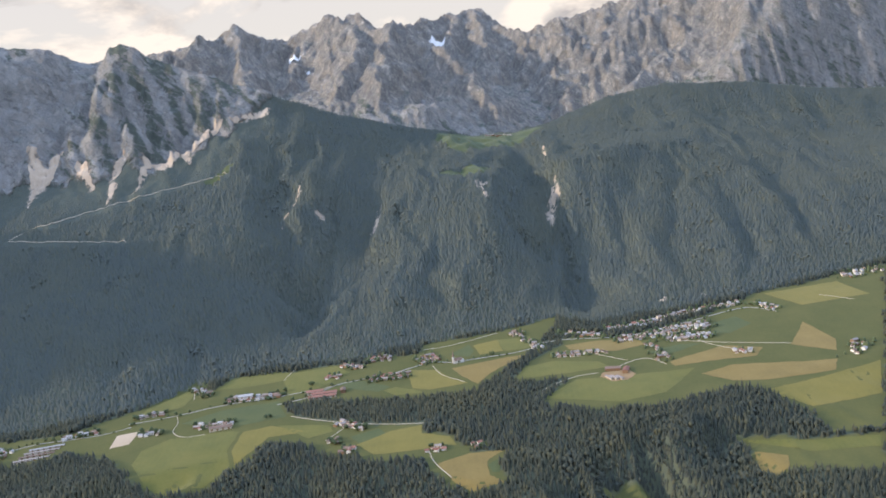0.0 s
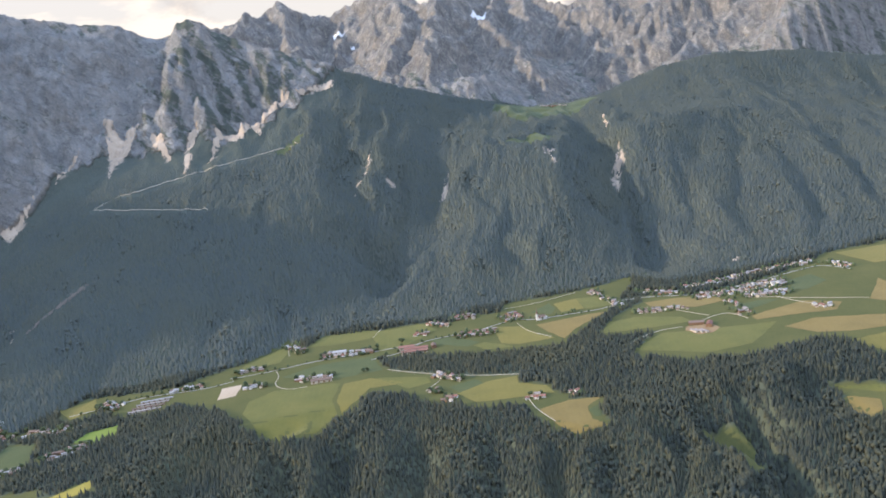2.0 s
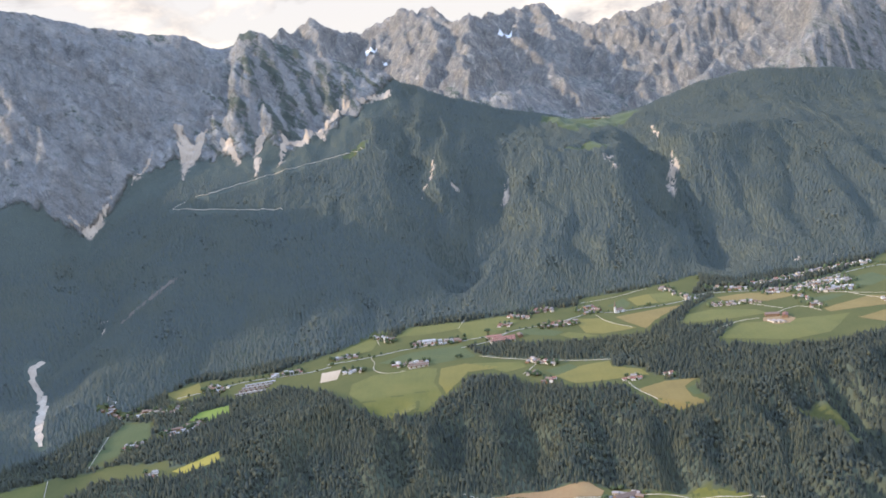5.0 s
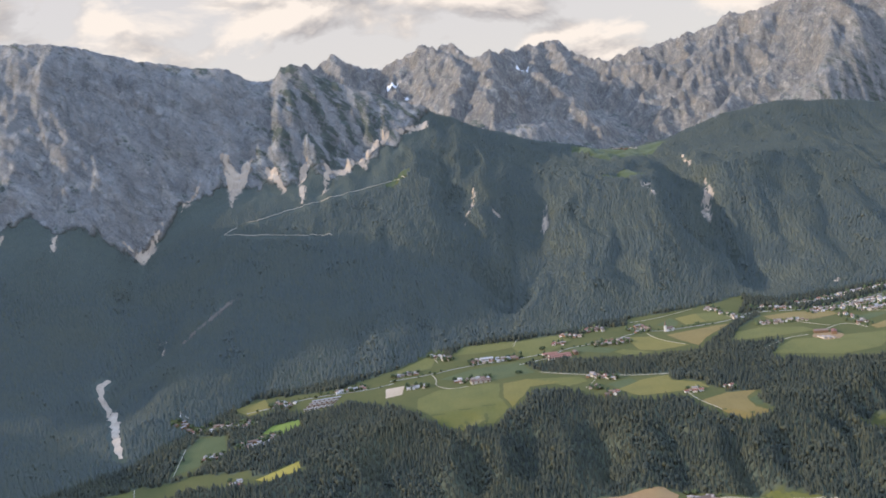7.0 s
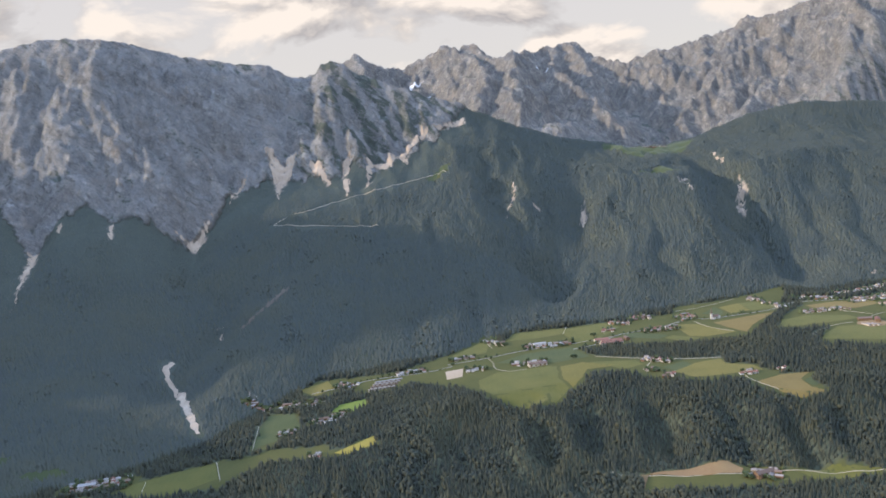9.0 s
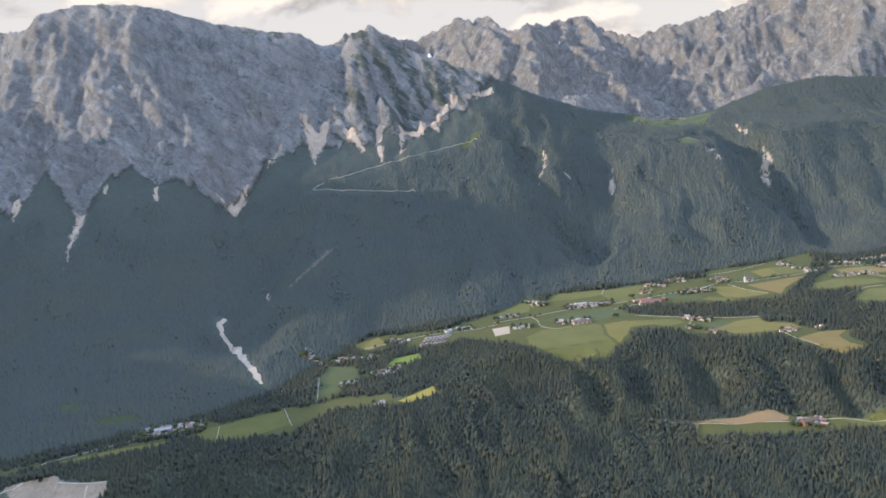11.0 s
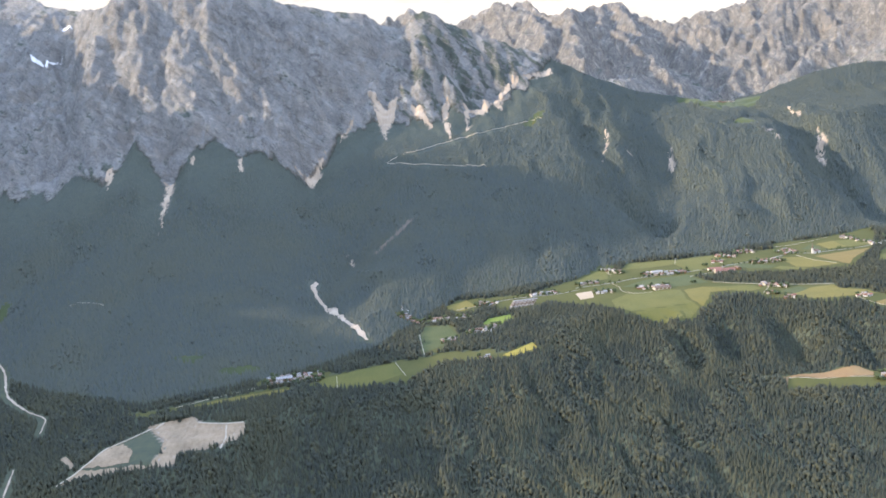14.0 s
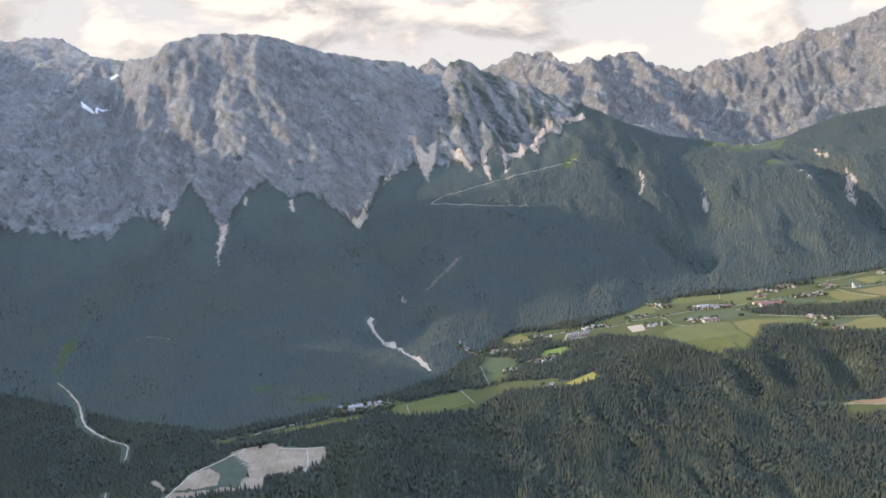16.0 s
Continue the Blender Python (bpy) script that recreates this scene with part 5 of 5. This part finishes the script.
def trunk_mesh(tall, r0, r1, limbs, seed):
    r = random.Random(seed)
    bm = bmesh.new()

    def rod(a, b, ra, rb, sides=6):
        axis = (b - a).normalized()
        u = axis.orthogonal().normalized()
        w = axis.cross(u)
        rings = []
        for p, q in ((a, ra), (b, rb)):
            rings.append([bm.verts.new(p + q * (math.cos(6.2832 * i / sides) * u + math.sin(6.2832 * i / sides) * w)) for i in range(sides)])
        for i in range(sides):
            bm.faces.new((rings[0][i], rings[0][(i + 1) % sides], rings[1][(i + 1) % sides], rings[1][i]))

    top = Vector((r.uniform(-0.2, 0.2), r.uniform(-0.2, 0.2), tall))
    rod(Vector((0, 0, -0.6)), top, r0, r1)
    for i in range(limbs):
        h = tall * r.uniform(0.35, 0.9)
        a = r.uniform(0, 6.283)
        rod(Vector((0, 0, h)), Vector((math.cos(a) * tall * 0.3, math.sin(a) * tall * 0.3, h + tall * 0.2)), r1, r1 * 0.4, 4)
    me = bpy.data.meshes.new("trunk")
    bm.to_mesh(me)
    bm.free()
    me.materials.append(BARK)
    return me


def leafy_crown(tall, wide, clumps, seed):
    """Many small uneven leaf clumps on a lumpy envelope, with gaps."""
    r = np.random.RandomState(seed)
    lobes = [(r.uniform(-0.24, 0.24) * wide, r.uniform(-0.24, 0.24) * wide, tall * r.uniform(0.42, 0.78), r.uniform(0.22, 0.36) * wide) for _ in range(6)]
    verts, faces = [], []
    for i in range(clumps):
        cx, cy, cz, rad = lobes[i % 6]
        d = r.normal(size=3)
        d /= np.linalg.norm(d)
        c = np.array([cx, cy, cz]) + d * rad * r.uniform(0.65, 1.1) * np.array([1, 1, 0.9])
        s = r.uniform(0.10, 0.2) * wide
        b = len(verts)
        q = r.normal(size=(6, 3))
        q /= np.linalg.norm(q, axis=1)[:, None]
        base = np.array([[1, 0, 0], [-1, 0, 0], [0, 1, 0], [0, -1, 0], [0, 0, 1], [0, 0, -1]]) + 0.5 * q
        verts += [tuple(c + s * w) for w in base]
        faces += [(b + p, b + m, b + k) for p, m, k in ((0, 2, 4), (2, 1, 4), (1, 3, 4), (3, 0, 4), (2, 0, 5), (1, 2, 5), (3, 1, 5), (0, 3, 5))]
    me = bpy.data.meshes.new("crown")
    me.from_pydata(verts, [], faces)
    me.materials.append(BROADLEAF)
    return me


def spruce_crown(tall, wide, seed):
    p, t = conifer_shape(9, 8, seed)
    me = bpy.data.meshes.new("crown")
    me.from_pydata([(q[0] * wide, q[1] * wide, q[2] * tall * 0.95 + tall * 0.05) for q in p.tolist()], [], t.tolist())
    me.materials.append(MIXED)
    return me


def broadleaf_tree(tall, wide, seed):
    root = tagged(new("broadleaf_tree"), "round green broadleaf tree near houses and fields", "tree", "trees of the villages")
    child("trunk", trunk_mesh(tall * 0.6, 0.22, 0.1, 4, seed), root)
    child("crown", leafy_crown(tall, wide, 60, seed), root)
    return root


def spruce_tree(tall, wide, seed):
    root = tagged(new("spruce_tree"), "tall dark spruce at the edge of the wood", "tree", "spruces along the wood's edge")
    child("trunk", trunk_mesh(tall * 0.5, 0.2, 0.1, 0, seed), root)
    child("crown", spruce_crown(tall, wide, seed), root)
    return root


class Grove:
    """Puts the first of each kind where it is first wanted, then copies."""

    def __init__(self, kinds):
        self.kinds, self.fresh = kinds, [True] * len(kinds)

    def plant(self, k, x, y, size, turn):
        m = stand(x, y, turn) @ Matrix.Scale(size, 4)
        if self.fresh[k]:
            self.fresh[k] = False
            self.kinds[k].matrix_basis = m
        else:
            ob = copy_thing(self.kinds[k], m)
            ob.matrix_basis = m


BROAD = Grove([broadleaf_tree(5.2, 4.6, 21), broadleaf_tree(6.4, 5.0, 22), broadleaf_tree(4.2, 4.4, 23)])
DARK = Grove([spruce_tree(12.0, 4.4, 31), spruce_tree(10.5, 4.0, 32), spruce_tree(13.5, 4.6, 33)])


def village_trees():
    r = random.Random(5)
    spots = []
    for ax, ay, bx, by, wide, many in HOUSE_ROWS[:-1]:
        for _ in range(int(many * 4.2) + 3):
            k, s = r.uniform(-0.1, 1.1), r.uniform(-1.5, 1.5) * wide
            n = max(1.0, math.hypot(bx - ax, by - ay))
            x, y = ax + k * (bx - ax) - s * (by - ay) / n, ay + k * (by - ay) + s * (bx - ax) / n
            if all(math.hypot(x - p, y - q) > 3.0 for p, q in BUILT):
                spots.append((x, y, r.randrange(3), r.uniform(0.5, 0.95), r.uniform(0, 360)))
    for line in LANES[:1] + LANES[4:5] + WAYS[2:3] + WAYS[9:10]:
        for x, y in resampled(line, 6.0, False):
            if r.random() < 0.45:
                spots.append((x + r.uniform(-1, 1), y + r.choice((-2.6, 2.6)), r.randrange(3), r.uniform(0.4, 0.7), r.uniform(0, 360)))
    for x, y in ((-158, 838), (-155, 834), (24, 863), (27, 862), (119, 941), (100, 935), (-262, 850), (-268, 846), (-258, 843), (-190, 772), (-186, 773)):
        spots.append((x, y, r.randrange(3), r.uniform(0.7, 0.9), r.uniform(0, 360)))
    spots.sort(key=lambda q: math.hypot(q[0] + 260, q[1] + 150))
    for x, y, k, size, turn in spots[:290]:
        BROAD.plant(k, x, y, size, turn)
    # the farther ones grow together into hedges and gardens
    co, tri, at = [], [], 0
    for x, y, k, size, turn in spots[290:]:
        p, t = round_shape(6, 70 + k)
        co.append(p * np.array([4.6, 4.6, 5.2]) * size + np.array([x, y, ground_z(x, y) - 0.2]))
        tri.append(t + at)
        at += len(p)
    me = array_mesh("garden_greenery", np.concatenate(co), np.concatenate(tri), BROADLEAF)
    tagged(new("garden_greenery", me), "green garden trees and hedges between village houses", "trees", kind="stuff")


def edge_spruces():
    r = random.Random(9)
    made = 0
    while made < 170:
        x = r.uniform(-330, 130)
        y = float(follow(EDGE, x, 1)) + r.uniform(-60, 10)
        if wooded(np.array([x]), np.array([y]))[0]:
            DARK.plant(r.randrange(3), x, y, r.uniform(0.6, 0.85), r.uniform(0, 360))
            made += 1


village_trees()
edge_spruces()
